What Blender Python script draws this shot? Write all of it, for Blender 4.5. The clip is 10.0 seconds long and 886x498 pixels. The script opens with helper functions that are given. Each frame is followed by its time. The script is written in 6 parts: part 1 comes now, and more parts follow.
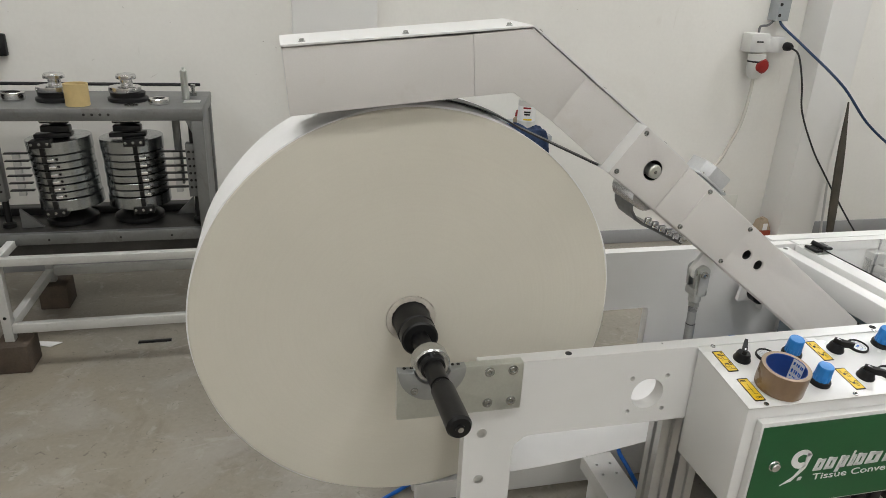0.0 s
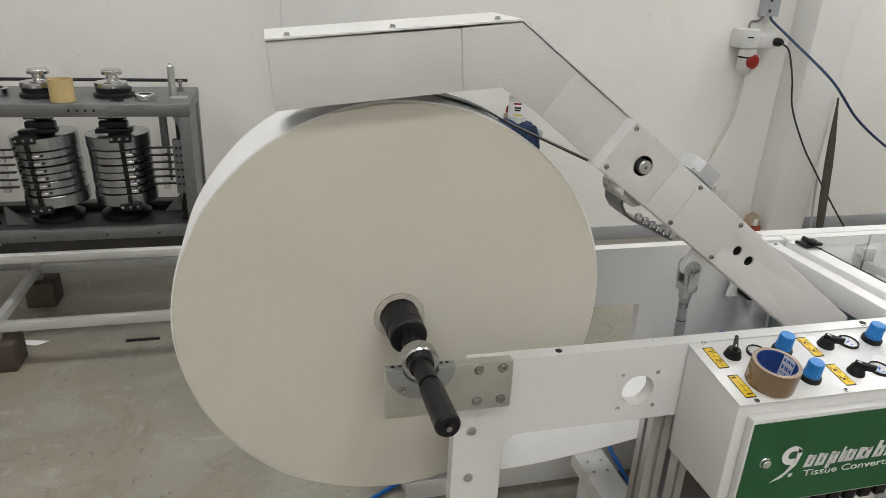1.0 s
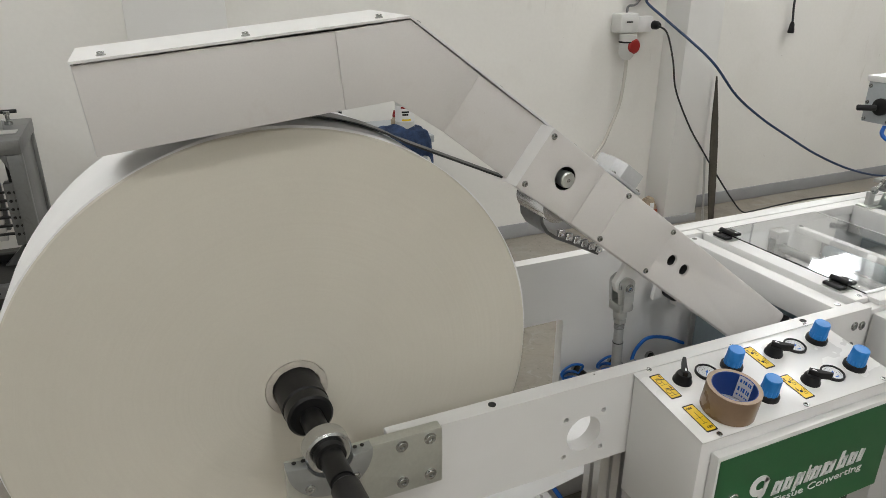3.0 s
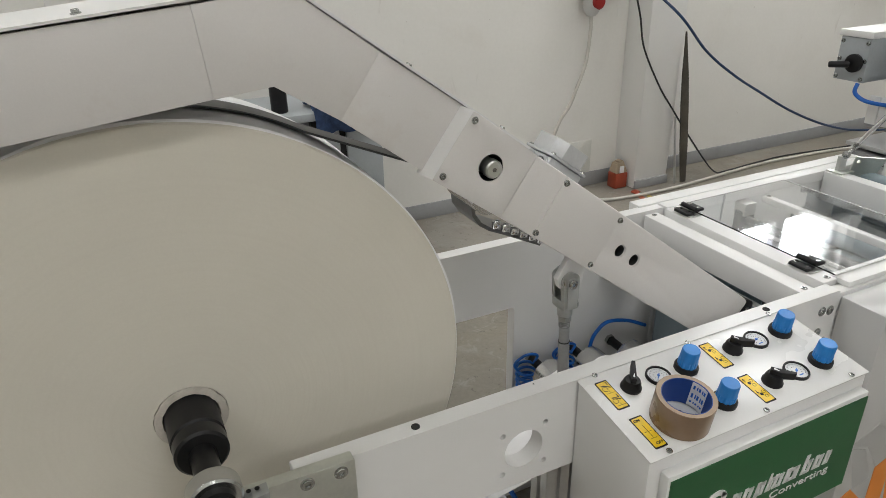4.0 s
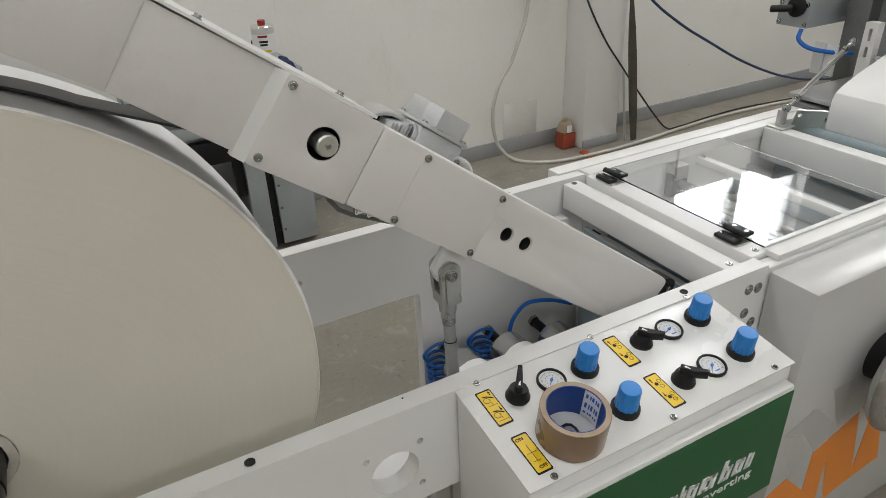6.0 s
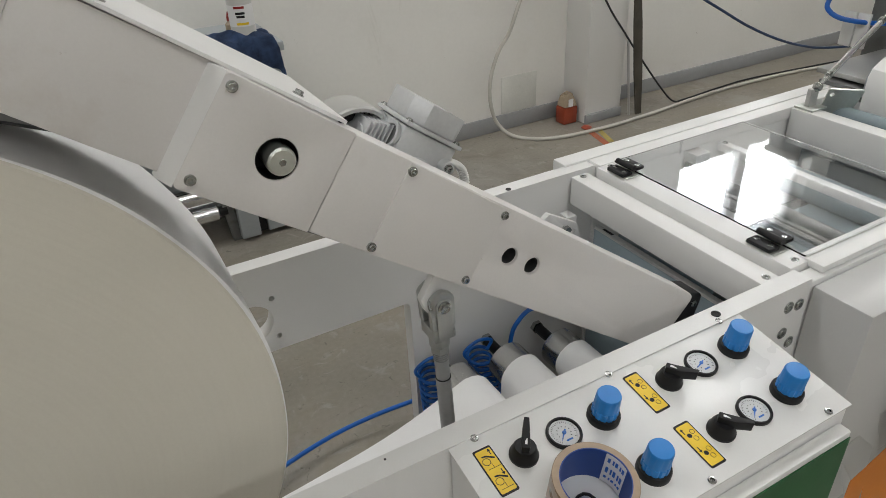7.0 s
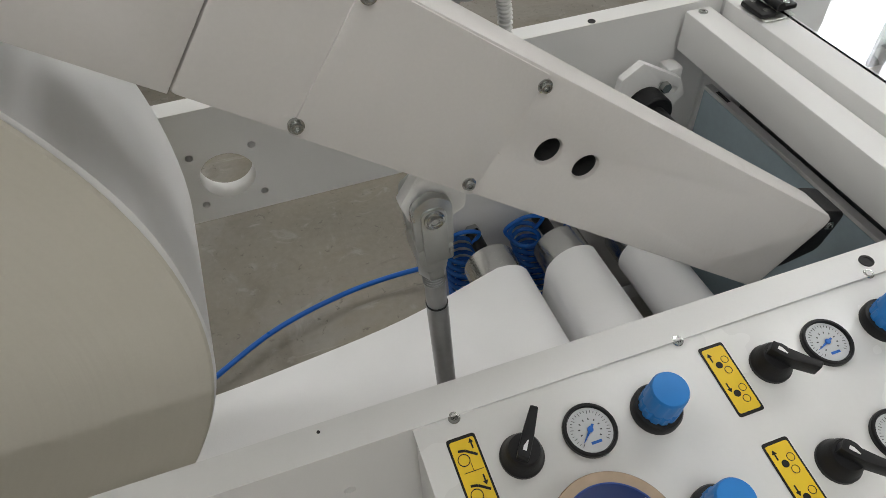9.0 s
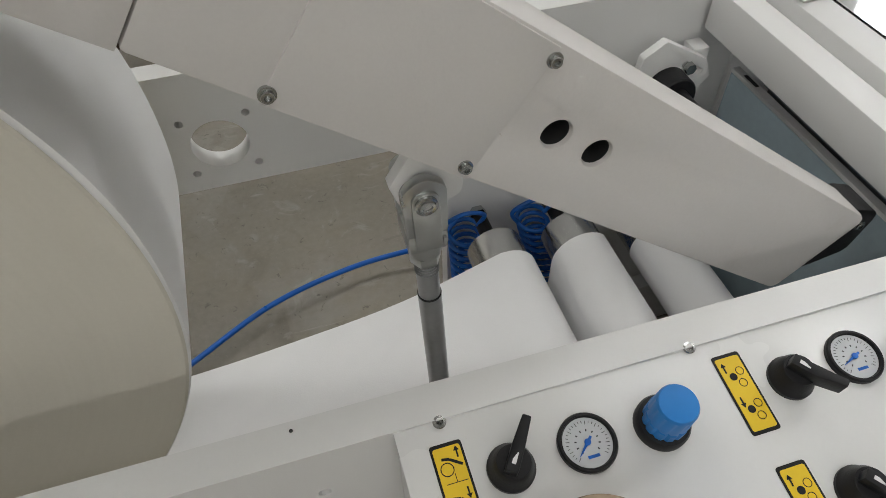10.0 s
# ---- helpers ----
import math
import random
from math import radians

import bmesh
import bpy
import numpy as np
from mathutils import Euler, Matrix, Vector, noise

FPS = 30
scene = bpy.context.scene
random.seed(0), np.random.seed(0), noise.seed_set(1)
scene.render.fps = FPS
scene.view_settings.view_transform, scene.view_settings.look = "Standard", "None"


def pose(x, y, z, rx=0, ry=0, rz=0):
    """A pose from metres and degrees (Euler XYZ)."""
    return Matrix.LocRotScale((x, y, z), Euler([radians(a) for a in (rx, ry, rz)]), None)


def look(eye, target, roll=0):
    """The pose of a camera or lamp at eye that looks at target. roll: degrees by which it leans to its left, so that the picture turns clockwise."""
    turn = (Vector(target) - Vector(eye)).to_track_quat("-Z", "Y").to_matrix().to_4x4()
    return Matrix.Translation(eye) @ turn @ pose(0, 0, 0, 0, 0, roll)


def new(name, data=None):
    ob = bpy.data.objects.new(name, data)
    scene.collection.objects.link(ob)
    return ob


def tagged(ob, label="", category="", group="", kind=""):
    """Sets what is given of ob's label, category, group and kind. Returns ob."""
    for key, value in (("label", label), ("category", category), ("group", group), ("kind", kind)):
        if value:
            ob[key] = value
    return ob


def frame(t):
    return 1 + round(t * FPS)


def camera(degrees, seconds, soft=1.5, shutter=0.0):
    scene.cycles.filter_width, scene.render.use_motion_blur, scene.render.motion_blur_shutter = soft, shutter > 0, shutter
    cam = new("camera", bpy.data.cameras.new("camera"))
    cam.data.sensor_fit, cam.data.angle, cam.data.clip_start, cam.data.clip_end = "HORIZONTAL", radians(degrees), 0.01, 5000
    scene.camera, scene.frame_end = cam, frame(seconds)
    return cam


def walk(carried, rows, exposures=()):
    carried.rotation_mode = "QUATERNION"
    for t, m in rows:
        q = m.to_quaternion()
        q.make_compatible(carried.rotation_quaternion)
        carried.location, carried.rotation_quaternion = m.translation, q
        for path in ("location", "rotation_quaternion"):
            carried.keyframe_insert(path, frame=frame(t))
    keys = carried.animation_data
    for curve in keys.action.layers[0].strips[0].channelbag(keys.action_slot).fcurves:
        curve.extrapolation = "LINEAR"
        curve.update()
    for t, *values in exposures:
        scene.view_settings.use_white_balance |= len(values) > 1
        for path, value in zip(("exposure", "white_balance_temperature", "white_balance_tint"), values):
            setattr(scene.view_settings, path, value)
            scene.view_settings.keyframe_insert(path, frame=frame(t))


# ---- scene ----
cam = camera(66.1, 10.0, soft=0.65)
PATH = [
    (0, (-0.774, -0.972, 1.309), (-0.326, 0.827, 0.561), 2.6),
    (0.5, (-0.771, -0.964, 1.304), (-0.319, 0.832, 0.551), 2.8),
    (1, (-0.765, -0.961, 1.305), (-0.295, 0.829, 0.548), 2.7),
    (1.5, (-0.763, -0.95, 1.301), (-0.288, 0.841, 0.549), 1.6),
    (2, (-0.758, -0.919, 1.309), (-0.245, 0.852, 0.534), 0.8),
    (2.5, (-0.726, -0.817, 1.296), (-0.12, 0.925, 0.522), -0.6),
    (3, (-0.706, -0.747, 1.291), (0.047, 0.946, 0.537), -0.0),
    (3.2, (-0.69, -0.73, 1.297), (0.09, 0.934, 0.507), -1.4),
    (4.3, (-0.501, -0.645, 1.288), (0.278, 0.981, 0.422), -1.5),
    (4.5, (-0.468, -0.671, 1.285), (0.281, 0.976, 0.432), -3.3),
    (5, (-0.423, -0.671, 1.271), (0.349, 0.952, 0.394), -2.6),
    (5.5, (-0.39, -0.65, 1.257), (0.432, 0.931, 0.349), -2.4),
    (5.7, (-0.371, -0.626, 1.253), (0.443, 0.945, 0.321), -2.5),
    (6.8, (-0.275, -0.453, 1.226), (0.563, 1.052, 0.211), -2.5),
    (7, (-0.256, -0.436, 1.225), (0.544, 1.073, 0.185), -2.8),
    (7.5, (-0.187, -0.391, 1.204), (0.468, 1.125, 0.076), -3.3),
    (8, (-0.137, -0.343, 1.173), (0.423, 1.123, -0.068), -3.6),
    (8.5, (-0.104, -0.282, 1.139), (0.361, 1.114, -0.217), -3.5),
    (9, (-0.074, -0.23, 1.115), (0.346, 1.08, -0.338), -2.5),
    (9.5, (-0.061, -0.204, 1.097), (0.326, 1.079, -0.388), -1.8),
    (10, (-0.05, -0.198, 1.088), (0.319, 1.07, -0.414), -1.2),
]
walk(cam, [(t, look(eye, target, roll)) for t, eye, target, roll in PATH], exposures=[(0.0, 0.05), (2.0, 0.03), (3.0, -0.07), (4.3, -0.14), (5.5, -0.17), (7.5, -0.35), (10.0, -0.42)])

# ---- light ----
world = bpy.data.worlds.new("world")
scene.world = world
world.use_nodes = True
sky = world.node_tree.nodes.new("ShaderNodeTexSky")
sky.sky_type, sky.sun_disc, sky.sun_elevation, sky.sun_rotation = "NISHITA", False, radians(35), radians(40)
world.node_tree.links.new(sky.outputs["Color"], world.node_tree.nodes["Background"].inputs["Color"])
world.node_tree.nodes["Background"].inputs["Strength"].default_value = 0.1
CEILING = 3.4
LAMP_WATTS = 18.0


# ---- materials ----
def material(name, color, rough=0.5, metal=0.0, vary=0.06, scale=6.0, fine=120.0, bump=0.05, spots=0.0, spot_color=(0.2, 0.17, 0.13),
             coat=0.0, spec=0.5, rough_vary=0.1, random_tone=0.0):
    m = bpy.data.materials.new(name)
    m.use_nodes = True
    n, l = m.node_tree.nodes, m.node_tree.links
    p = n["Principled BSDF"]
    p.inputs["Roughness"].default_value, p.inputs["Metallic"].default_value = rough, metal
    p.inputs["Coat Weight"].default_value, p.inputs["Specular IOR Level"].default_value = coat, spec
    co = n.new("ShaderNodeTexCoord")
    big, small = n.new("ShaderNodeTexNoise"), n.new("ShaderNodeTexNoise")
    for t, s, d in ((big, scale, 4.0), (small, fine, 3.0)):
        t.inputs["Scale"].default_value, t.inputs["Detail"].default_value = s, d
        l.new(co.outputs["Object"], t.inputs["Vector"])
    mix = n.new("ShaderNodeMix")
    mix.data_type = "RGBA"
    mix.inputs["A"].default_value = (*[max(0, c * (1 - vary)) for c in color], 1)
    mix.inputs["B"].default_value = (*[min(1, c * (1 + vary)) for c in color], 1)
    add = n.new("ShaderNodeMath")
    add.operation = "MULTIPLY_ADD"
    add.inputs[1].default_value = 0.35
    l.new(small.outputs["Fac"], add.inputs[0])
    l.new(big.outputs["Fac"], add.inputs[2])
    ramp = n.new("ShaderNodeMapRange")
    ramp.inputs["From Min"].default_value, ramp.inputs["From Max"].default_value = 0.45, 0.9
    l.new(add.outputs[0], ramp.inputs["Value"])
    l.new(ramp.outputs[0], mix.inputs["Factor"])
    out = mix.outputs["Result"]
    if spots:
        st = n.new("ShaderNodeTexNoise")
        st.inputs["Scale"].default_value, st.inputs["Detail"].default_value, st.inputs["Roughness"].default_value = scale * 2.3, 6.0, 0.7
        l.new(co.outputs["Object"], st.inputs["Vector"])
        sr = n.new("ShaderNodeMapRange")
        sr.inputs["From Min"].default_value, sr.inputs["From Max"].default_value = 0.58, 0.78
        sr.inputs["To Max"].default_value = spots
        l.new(st.outputs["Fac"], sr.inputs["Value"])
        sm = n.new("ShaderNodeMix")
        sm.data_type = "RGBA"
        l.new(sr.outputs[0], sm.inputs["Factor"])
        l.new(out, sm.inputs["A"])
        sm.inputs["B"].default_value = (*spot_color, 1)
        out = sm.outputs["Result"]
    if random_tone:
        info, hs = n.new("ShaderNodeObjectInfo"), n.new("ShaderNodeHueSaturation")
        rr = n.new("ShaderNodeMapRange")
        rr.inputs["To Min"].default_value, rr.inputs["To Max"].default_value = 1 - random_tone, 1 + random_tone
        l.new(info.outputs["Random"], rr.inputs["Value"])
        l.new(rr.outputs[0], hs.inputs["Value"])
        l.new(out, hs.inputs["Color"])
        out = hs.outputs["Color"]
    l.new(out, p.inputs["Base Color"])
    rv = n.new("ShaderNodeMapRange")
    rv.inputs["To Min"].default_value, rv.inputs["To Max"].default_value = max(0.02, rough - rough_vary), min(1, rough + rough_vary)
    l.new(big.outputs["Fac"], rv.inputs["Value"])
    l.new(rv.outputs[0], p.inputs["Roughness"])
    if bump:
        b = n.new("ShaderNodeBump")
        b.inputs["Strength"].default_value, b.inputs["Distance"].default_value = bump, 0.004
        l.new(small.outputs["Fac"], b.inputs["Height"])
        l.new(b.outputs["Normal"], p.inputs["Normal"])
    return m


def brushed(name, color, rough, axis_scale, vary=0.25, metal=1.0):
    """Metal with fine turning or brushing lines; axis_scale stretches the grain."""
    m = material(name, color, rough, metal, bump=0.0)
    n, l = m.node_tree.nodes, m.node_tree.links
    p, co, mp, t = n["Principled BSDF"], n.new("ShaderNodeTexCoord"), n.new("ShaderNodeMapping"), n.new("ShaderNodeTexNoise")
    mp.inputs["Scale"].default_value = axis_scale
    t.inputs["Scale"].default_value, t.inputs["Detail"].default_value = 40.0, 3.0
    l.new(co.outputs["Object"], mp.inputs["Vector"])
    l.new(mp.outputs[0], t.inputs["Vector"])
    r = n.new("ShaderNodeMapRange")
    r.inputs["To Min"].default_value, r.inputs["To Max"].default_value = rough * (1 - vary), rough * (1 + vary) + 0.05
    l.new(t.outputs["Fac"], r.inputs["Value"])
    l.new(r.outputs[0], p.inputs["Roughness"])
    b = n.new("ShaderNodeBump")
    b.inputs["Strength"].default_value, b.inputs["Distance"].default_value = 0.02, 0.0005
    l.new(t.outputs["Fac"], b.inputs["Height"])
    l.new(b.outputs["Normal"], p.inputs["Normal"])
    return m


def glow(name, color, strength):
    m = bpy.data.materials.new(name)
    m.use_nodes = True
    p = m.node_tree.nodes["Principled BSDF"]
    p.inputs["Base Color"].default_value = (*color, 1)
    p.inputs["Emission Color"].default_value = (*color, 1)
    p.inputs["Emission Strength"].default_value = strength
    return m


def clear(name, color, rough=0.02):
    m = bpy.data.materials.new(name)
    m.use_nodes = True
    p = m.node_tree.nodes["Principled BSDF"]
    p.inputs["Base Color"].default_value, p.inputs["Roughness"].default_value = (*color, 1), rough
    p.inputs["Transmission Weight"].default_value, p.inputs["IOR"].default_value = 1.0, 1.5
    return m


WHITE = material("white_powder_coat", (0.76, 0.757, 0.745), 0.38, vary=0.02, bump=0.03, fine=500)
ARM = material("arm_paint", (0.67, 0.65, 0.63), 0.42, vary=0.04, scale=3.5, fine=400, bump=0.03, spots=0.38, spot_color=(0.50, 0.44, 0.38))
GLOSSWHITE = material("gloss_white_enamel", (0.75, 0.748, 0.735), 0.27, vary=0.02, bump=0.012, fine=300, rough_vary=0.05)
PAPER = material("tissue_paper", (0.86, 0.855, 0.85), 0.9, vary=0.02, scale=14, fine=700, bump=0.08, spec=0.1)
WALL = material("wall_paint", (0.82, 0.807, 0.765), 0.7, vary=0.04, scale=1.2, fine=60, bump=0.03, spots=0.10, spot_color=(0.42, 0.38, 0.32))
PILLAR = material("pillar_paint", (0.82, 0.815, 0.795), 0.6, vary=0.02, scale=2, bump=0.02, spots=0.05, spot_color=(0.5, 0.46, 0.4))
CEIL = material("ceiling_paint", (0.8, 0.8, 0.79), 0.8, vary=0.03, bump=0.02)
SKIRT = material("skirting_grey", (0.33, 0.335, 0.34), 0.55, vary=0.08, scale=5, bump=0.02, spots=0.25, spot_color=(0.5, 0.46, 0.4))
ZINC = material("zinc_plated_steel", (0.62, 0.64, 0.60), 0.34, 0.85, vary=0.10, scale=9, fine=200, bump=0.02)
STEEL = material("grey_steel", (0.20, 0.205, 0.205), 0.42, 0.7, vary=0.12, scale=7, bump=0.03, spots=0.25, spot_color=(0.2, 0.19, 0.18))
GREYPAINT = material("grey_machine_paint", (0.40, 0.43, 0.45), 0.45, 0.15, vary=0.08, scale=6, bump=0.03)
BLUEGREY = material("blue_grey_plate", (0.25, 0.31, 0.34), 0.5, 0.1, vary=0.1, scale=8, bump=0.03, spots=0.15)
BOLT = material("bolt_zinc", (0.42, 0.43, 0.42), 0.24, 1.0, vary=0.15, scale=90, bump=0.02)
ALU = brushed("turned_aluminium", (0.70, 0.70, 0.70), 0.17, (1, 1, 30))
RING = brushed("ground_steel_ring", (0.42, 0.44, 0.45), 0.2, (1, 1, 12), 0.2)
RODSTEEL = material("piston_rod_steel", (0.40, 0.405, 0.41), 0.34, 0.7, vary=0.1, scale=25, fine=200, bump=0.02)
TURNED = brushed("turned_drum", (0.62, 0.62, 0.61), 0.2, (1.5, 30, 1.5), 0.2)
CLEVIS = material("bright_zinc_clevis", (0.50, 0.51, 0.50), 0.30, 0.95, vary=0.08, scale=30, fine=200, bump=0.015)
# Near-black sheet for deck and pan; also colours the box of shade below the deck.
DARKSHEET = material("dark_sheet_steel", (0.05, 0.048, 0.045), 0.45, 0.3, vary=0.3, scale=8, bump=0.04, spots=0.4, spot_color=(0.14, 0.13, 0.12))
BEARINGSTEEL = material("ground_bearing_steel", (0.55, 0.56, 0.56), 0.22, 1.0, vary=0.06, scale=40, bump=0.01)
CHROME = material("chrome", (0.8, 0.81, 0.82), 0.12, 1.0, vary=0.03, bump=0.0)
WHEELSTEEL = material("polished_wheel_steel", (0.52, 0.52, 0.52), 0.16, 1.0, vary=0.08, scale=12, bump=0.01)
SADDLE = material("grey_saddle_steel", (0.42, 0.44, 0.45), 0.36, 0.85, vary=0.08, scale=20, bump=0.02)
PROFILE = material("anodised_profile", (0.60, 0.60, 0.59), 0.4, 0.8, vary=0.05, bump=0.02)
BLACKSTEEL = material("black_oxide_steel", (0.012, 0.012, 0.0125), 0.34, 0.0, spec=0.3, vary=0.3, scale=20, bump=0.03)
BLACK = material("black_plastic", (0.011, 0.011, 0.012), 0.45, spec=0.3, vary=0.15, scale=30, fine=600, bump=0.05)
RUBBER = material("black_rubber_belt", (0.05, 0.052, 0.055), 0.45, vary=0.2, scale=20, bump=0.05)
BLUE = material("blue_plastic", (0.012, 0.20, 0.58), 0.4, vary=0.06, scale=40, bump=0.02)
HOSE = material("blue_hose", (0.008, 0.12, 0.50), 0.32, vary=0.08, scale=30, bump=0.01)
GREEN = material("green_sign", (0.012, 0.105, 0.032), 0.42, vary=0.05, scale=12, bump=0.02)
SIGNWHITE = material("sign_white", (0.8, 0.8, 0.8), 0.45, vary=0.02, bump=0.0)
# White enamel with the weak light on the cabinet front put into its colour.
CABINETSHADE = material("shaded_white_cabinet", (0.53, 0.528, 0.52), 0.24, vary=0.025, bump=0.012, fine=300, rough_vary=0.05)
ORANGE = material("orange_vinyl", (0.80, 0.27, 0.035), 0.45, vary=0.03, bump=0.0)
GREYVINYL = material("grey_vinyl", (0.48, 0.48, 0.47), 0.45, vary=0.03, bump=0.0)
YELLOW = material("yellow_sticker", (0.82, 0.56, 0.02), 0.4, vary=0.04, scale=40, bump=0.0)
TAPE = material("brown_packing_tape", (0.23, 0.15, 0.09), 0.28, vary=0.12, scale=25, bump=0.02, coat=0.3)
TAPEEDGE = material("tape_edge", (0.36, 0.27, 0.19), 0.6, vary=0.1, scale=90, bump=0.05)
TAPECORE = material("blue_core_print", (0.012, 0.055, 0.26), 0.5, vary=0.06, bump=0.02)
CARD = material("cardboard", (0.55, 0.51, 0.45), 0.9, vary=0.12, scale=60, fine=300, bump=0.3)
TAN = material("tan_cardboard_core", (0.60, 0.46, 0.22), 0.7, vary=0.08, scale=25, bump=0.05)
WOOD = material("dark_wood", (0.07, 0.052, 0.038), 0.85, vary=0.3, scale=12, bump=0.3, spots=0.4, spot_color=(0.05, 0.04, 0.03))
RED = material("red_plastic", (0.27, 0.014, 0.012), 0.4, vary=0.05, bump=0.0)
BRICKRED = material("red_oil_jug", (0.33, 0.06, 0.028), 0.4, vary=0.1, scale=20, bump=0.02)
LABEL = material("paper_label", (0.40, 0.32, 0.23), 0.6, vary=0.05, bump=0.0)
CABLEWHITE = material("pale_cable", (0.55, 0.53, 0.48), 0.5, vary=0.08, bump=0.0)
CABLEBLACK = material("black_cable", (0.02, 0.02, 0.022), 0.5, vary=0.1, bump=0.0)
CABLEBLUE = material("dark_blue_cable", (0.02, 0.05, 0.12), 0.45, vary=0.1, bump=0.0)
CABLEGREY = material("grey_cable", (0.16, 0.16, 0.16), 0.5, vary=0.1, bump=0.0)
SOCKET = material("socket_grey", (0.62, 0.62, 0.60), 0.5, vary=0.03, bump=0.0)
CLOTH = material("blue_work_cloth", (0.05, 0.085, 0.18), 0.95, vary=0.5, scale=30, fine=350, bump=0.4, spots=0.5, spot_color=(0.02, 0.022, 0.03))
FACE = material("gauge_face", (0.55, 0.57, 0.58), 0.35, vary=0.02, bump=0.0)
# Near-black fill that paints the shade inside holes and the lid gap.
DARK = material("recess_shade", (0.02, 0.02, 0.02), 0.7, vary=0.1, bump=0.0)
RUSTY = material("rusty_steel_strip", (0.085, 0.075, 0.06), 0.7, 0.3, vary=0.3, scale=10, bump=0.15, spots=0.3, spot_color=(0.16, 0.11, 0.07))
GLASS = clear("clear_polycarbonate", (0.985, 0.99, 0.99))
PANE = clear("window_glass", (0.97, 0.98, 0.98))
STANDWHITE = material("worn_white_paint", (0.52, 0.52, 0.50), 0.5, vary=0.08, scale=9, bump=0.05, spots=0.45, spot_color=(0.25, 0.23, 0.2))


def layers(m, rows, stretch=(1, 1, 1)):
    """Adds stains: rows of noise scale, threshold from and to, amount, colour."""
    n, l = m.node_tree.nodes, m.node_tree.links
    p = n["Principled BSDF"]
    src = p.inputs["Base Color"].links[0].from_socket
    co, mp = n.new("ShaderNodeTexCoord"), n.new("ShaderNodeMapping")
    mp.inputs["Scale"].default_value = stretch
    l.new(co.outputs["Object"], mp.inputs["Vector"])
    for scale, lo, hi, amount, tint in rows:
        t, r, mx = n.new("ShaderNodeTexNoise"), n.new("ShaderNodeMapRange"), n.new("ShaderNodeMix")
        t.inputs["Scale"].default_value, t.inputs["Detail"].default_value, t.inputs["Distortion"].default_value = scale, 8.0, 1.0
        t.inputs["Roughness"].default_value = 0.62
        r.inputs["From Min"].default_value, r.inputs["From Max"].default_value, r.inputs["To Max"].default_value = lo, hi, amount
        mx.data_type = "RGBA"
        mx.inputs["B"].default_value = (*tint, 1)
        l.new(mp.outputs[0], t.inputs["Vector"])
        l.new(t.outputs["Fac"], r.inputs["Value"])
        l.new(r.outputs[0], mx.inputs["Factor"])
        l.new(src, mx.inputs["A"])
        src = mx.outputs["Result"]
    l.new(src, p.inputs["Base Color"])
    return m


def concrete():
    m = material("concrete_floor", (0.25, 0.228, 0.192), 0.46, vary=0.2, scale=2.2, fine=70, bump=0.12, spots=0.5, spot_color=(0.14, 0.122, 0.098), rough_vary=0.16)
    layers(m, ((0.8, 0.5, 0.66, 0.5, (0.30, 0.255, 0.185)), (1.7, 0.52, 0.64, 0.45, (0.36, 0.345, 0.32)), (5.0, 0.56, 0.68, 0.5, (0.16, 0.14, 0.112)), (14.0, 0.58, 0.68, 0.5, (0.38, 0.36, 0.33)),
               (45.0, 0.62, 0.68, 0.6, (0.10, 0.088, 0.072)), (160.0, 0.6, 0.7, 0.4, (0.36, 0.33, 0.29))))
    layers(m, ((12.0, 0.63, 0.67, 0.5, (0.40, 0.38, 0.35)), (20.0, 0.66, 0.70, 0.25, (0.10, 0.09, 0.075))), (0.12, 1.0, 1.0))
    return m


def paper_end():
    """The wound edge of a paper roll: fine rings about the roll's own axis and soft blotches."""
    m = material("wound_paper_edge", (0.665, 0.635, 0.555), 0.85, vary=0.04, scale=2.6, fine=300, bump=0.0, spec=0.15)
    n, l = m.node_tree.nodes, m.node_tree.links
    p = n["Principled BSDF"]
    src = p.inputs["Base Color"].links[0].from_socket
    co, ln, t = n.new("ShaderNodeTexCoord"), n.new("ShaderNodeVectorMath"), n.new("ShaderNodeTexNoise")
    flat = n.new("ShaderNodeVectorMath")
    flat.operation = "MULTIPLY"
    flat.inputs[1].default_value = (1, 0, 1)
    ln.operation = "LENGTH"
    l.new(co.outputs["Object"], flat.inputs[0])
    l.new(flat.outputs[0], ln.inputs[0])
    t.noise_dimensions = "1D"
    t.inputs["Scale"].default_value, t.inputs["Detail"].default_value = 160.0, 6.0
    l.new(ln.outputs["Value"], t.inputs["W"])
    r, mx = n.new("ShaderNodeMapRange"), n.new("ShaderNodeMix")
    r.inputs["From Min"].default_value, r.inputs["From Max"].default_value, r.inputs["To Max"].default_value = 0.42, 0.7, 0.07
    mx.data_type = "RGBA"
    mx.inputs["B"].default_value = (0.56, 0.52, 0.44, 1)
    l.new(t.outputs["Fac"], r.inputs["Value"])
    l.new(r.outputs[0], mx.inputs["Factor"])
    l.new(src, mx.inputs["A"])
    l.new(mx.outputs["Result"], p.inputs["Base Color"])
    b = n.new("ShaderNodeBump")
    b.inputs["Strength"].default_value, b.inputs["Distance"].default_value = 0.08, 0.002
    l.new(t.outputs["Fac"], b.inputs["Height"])
    l.new(b.outputs["Normal"], p.inputs["Normal"])
    return m


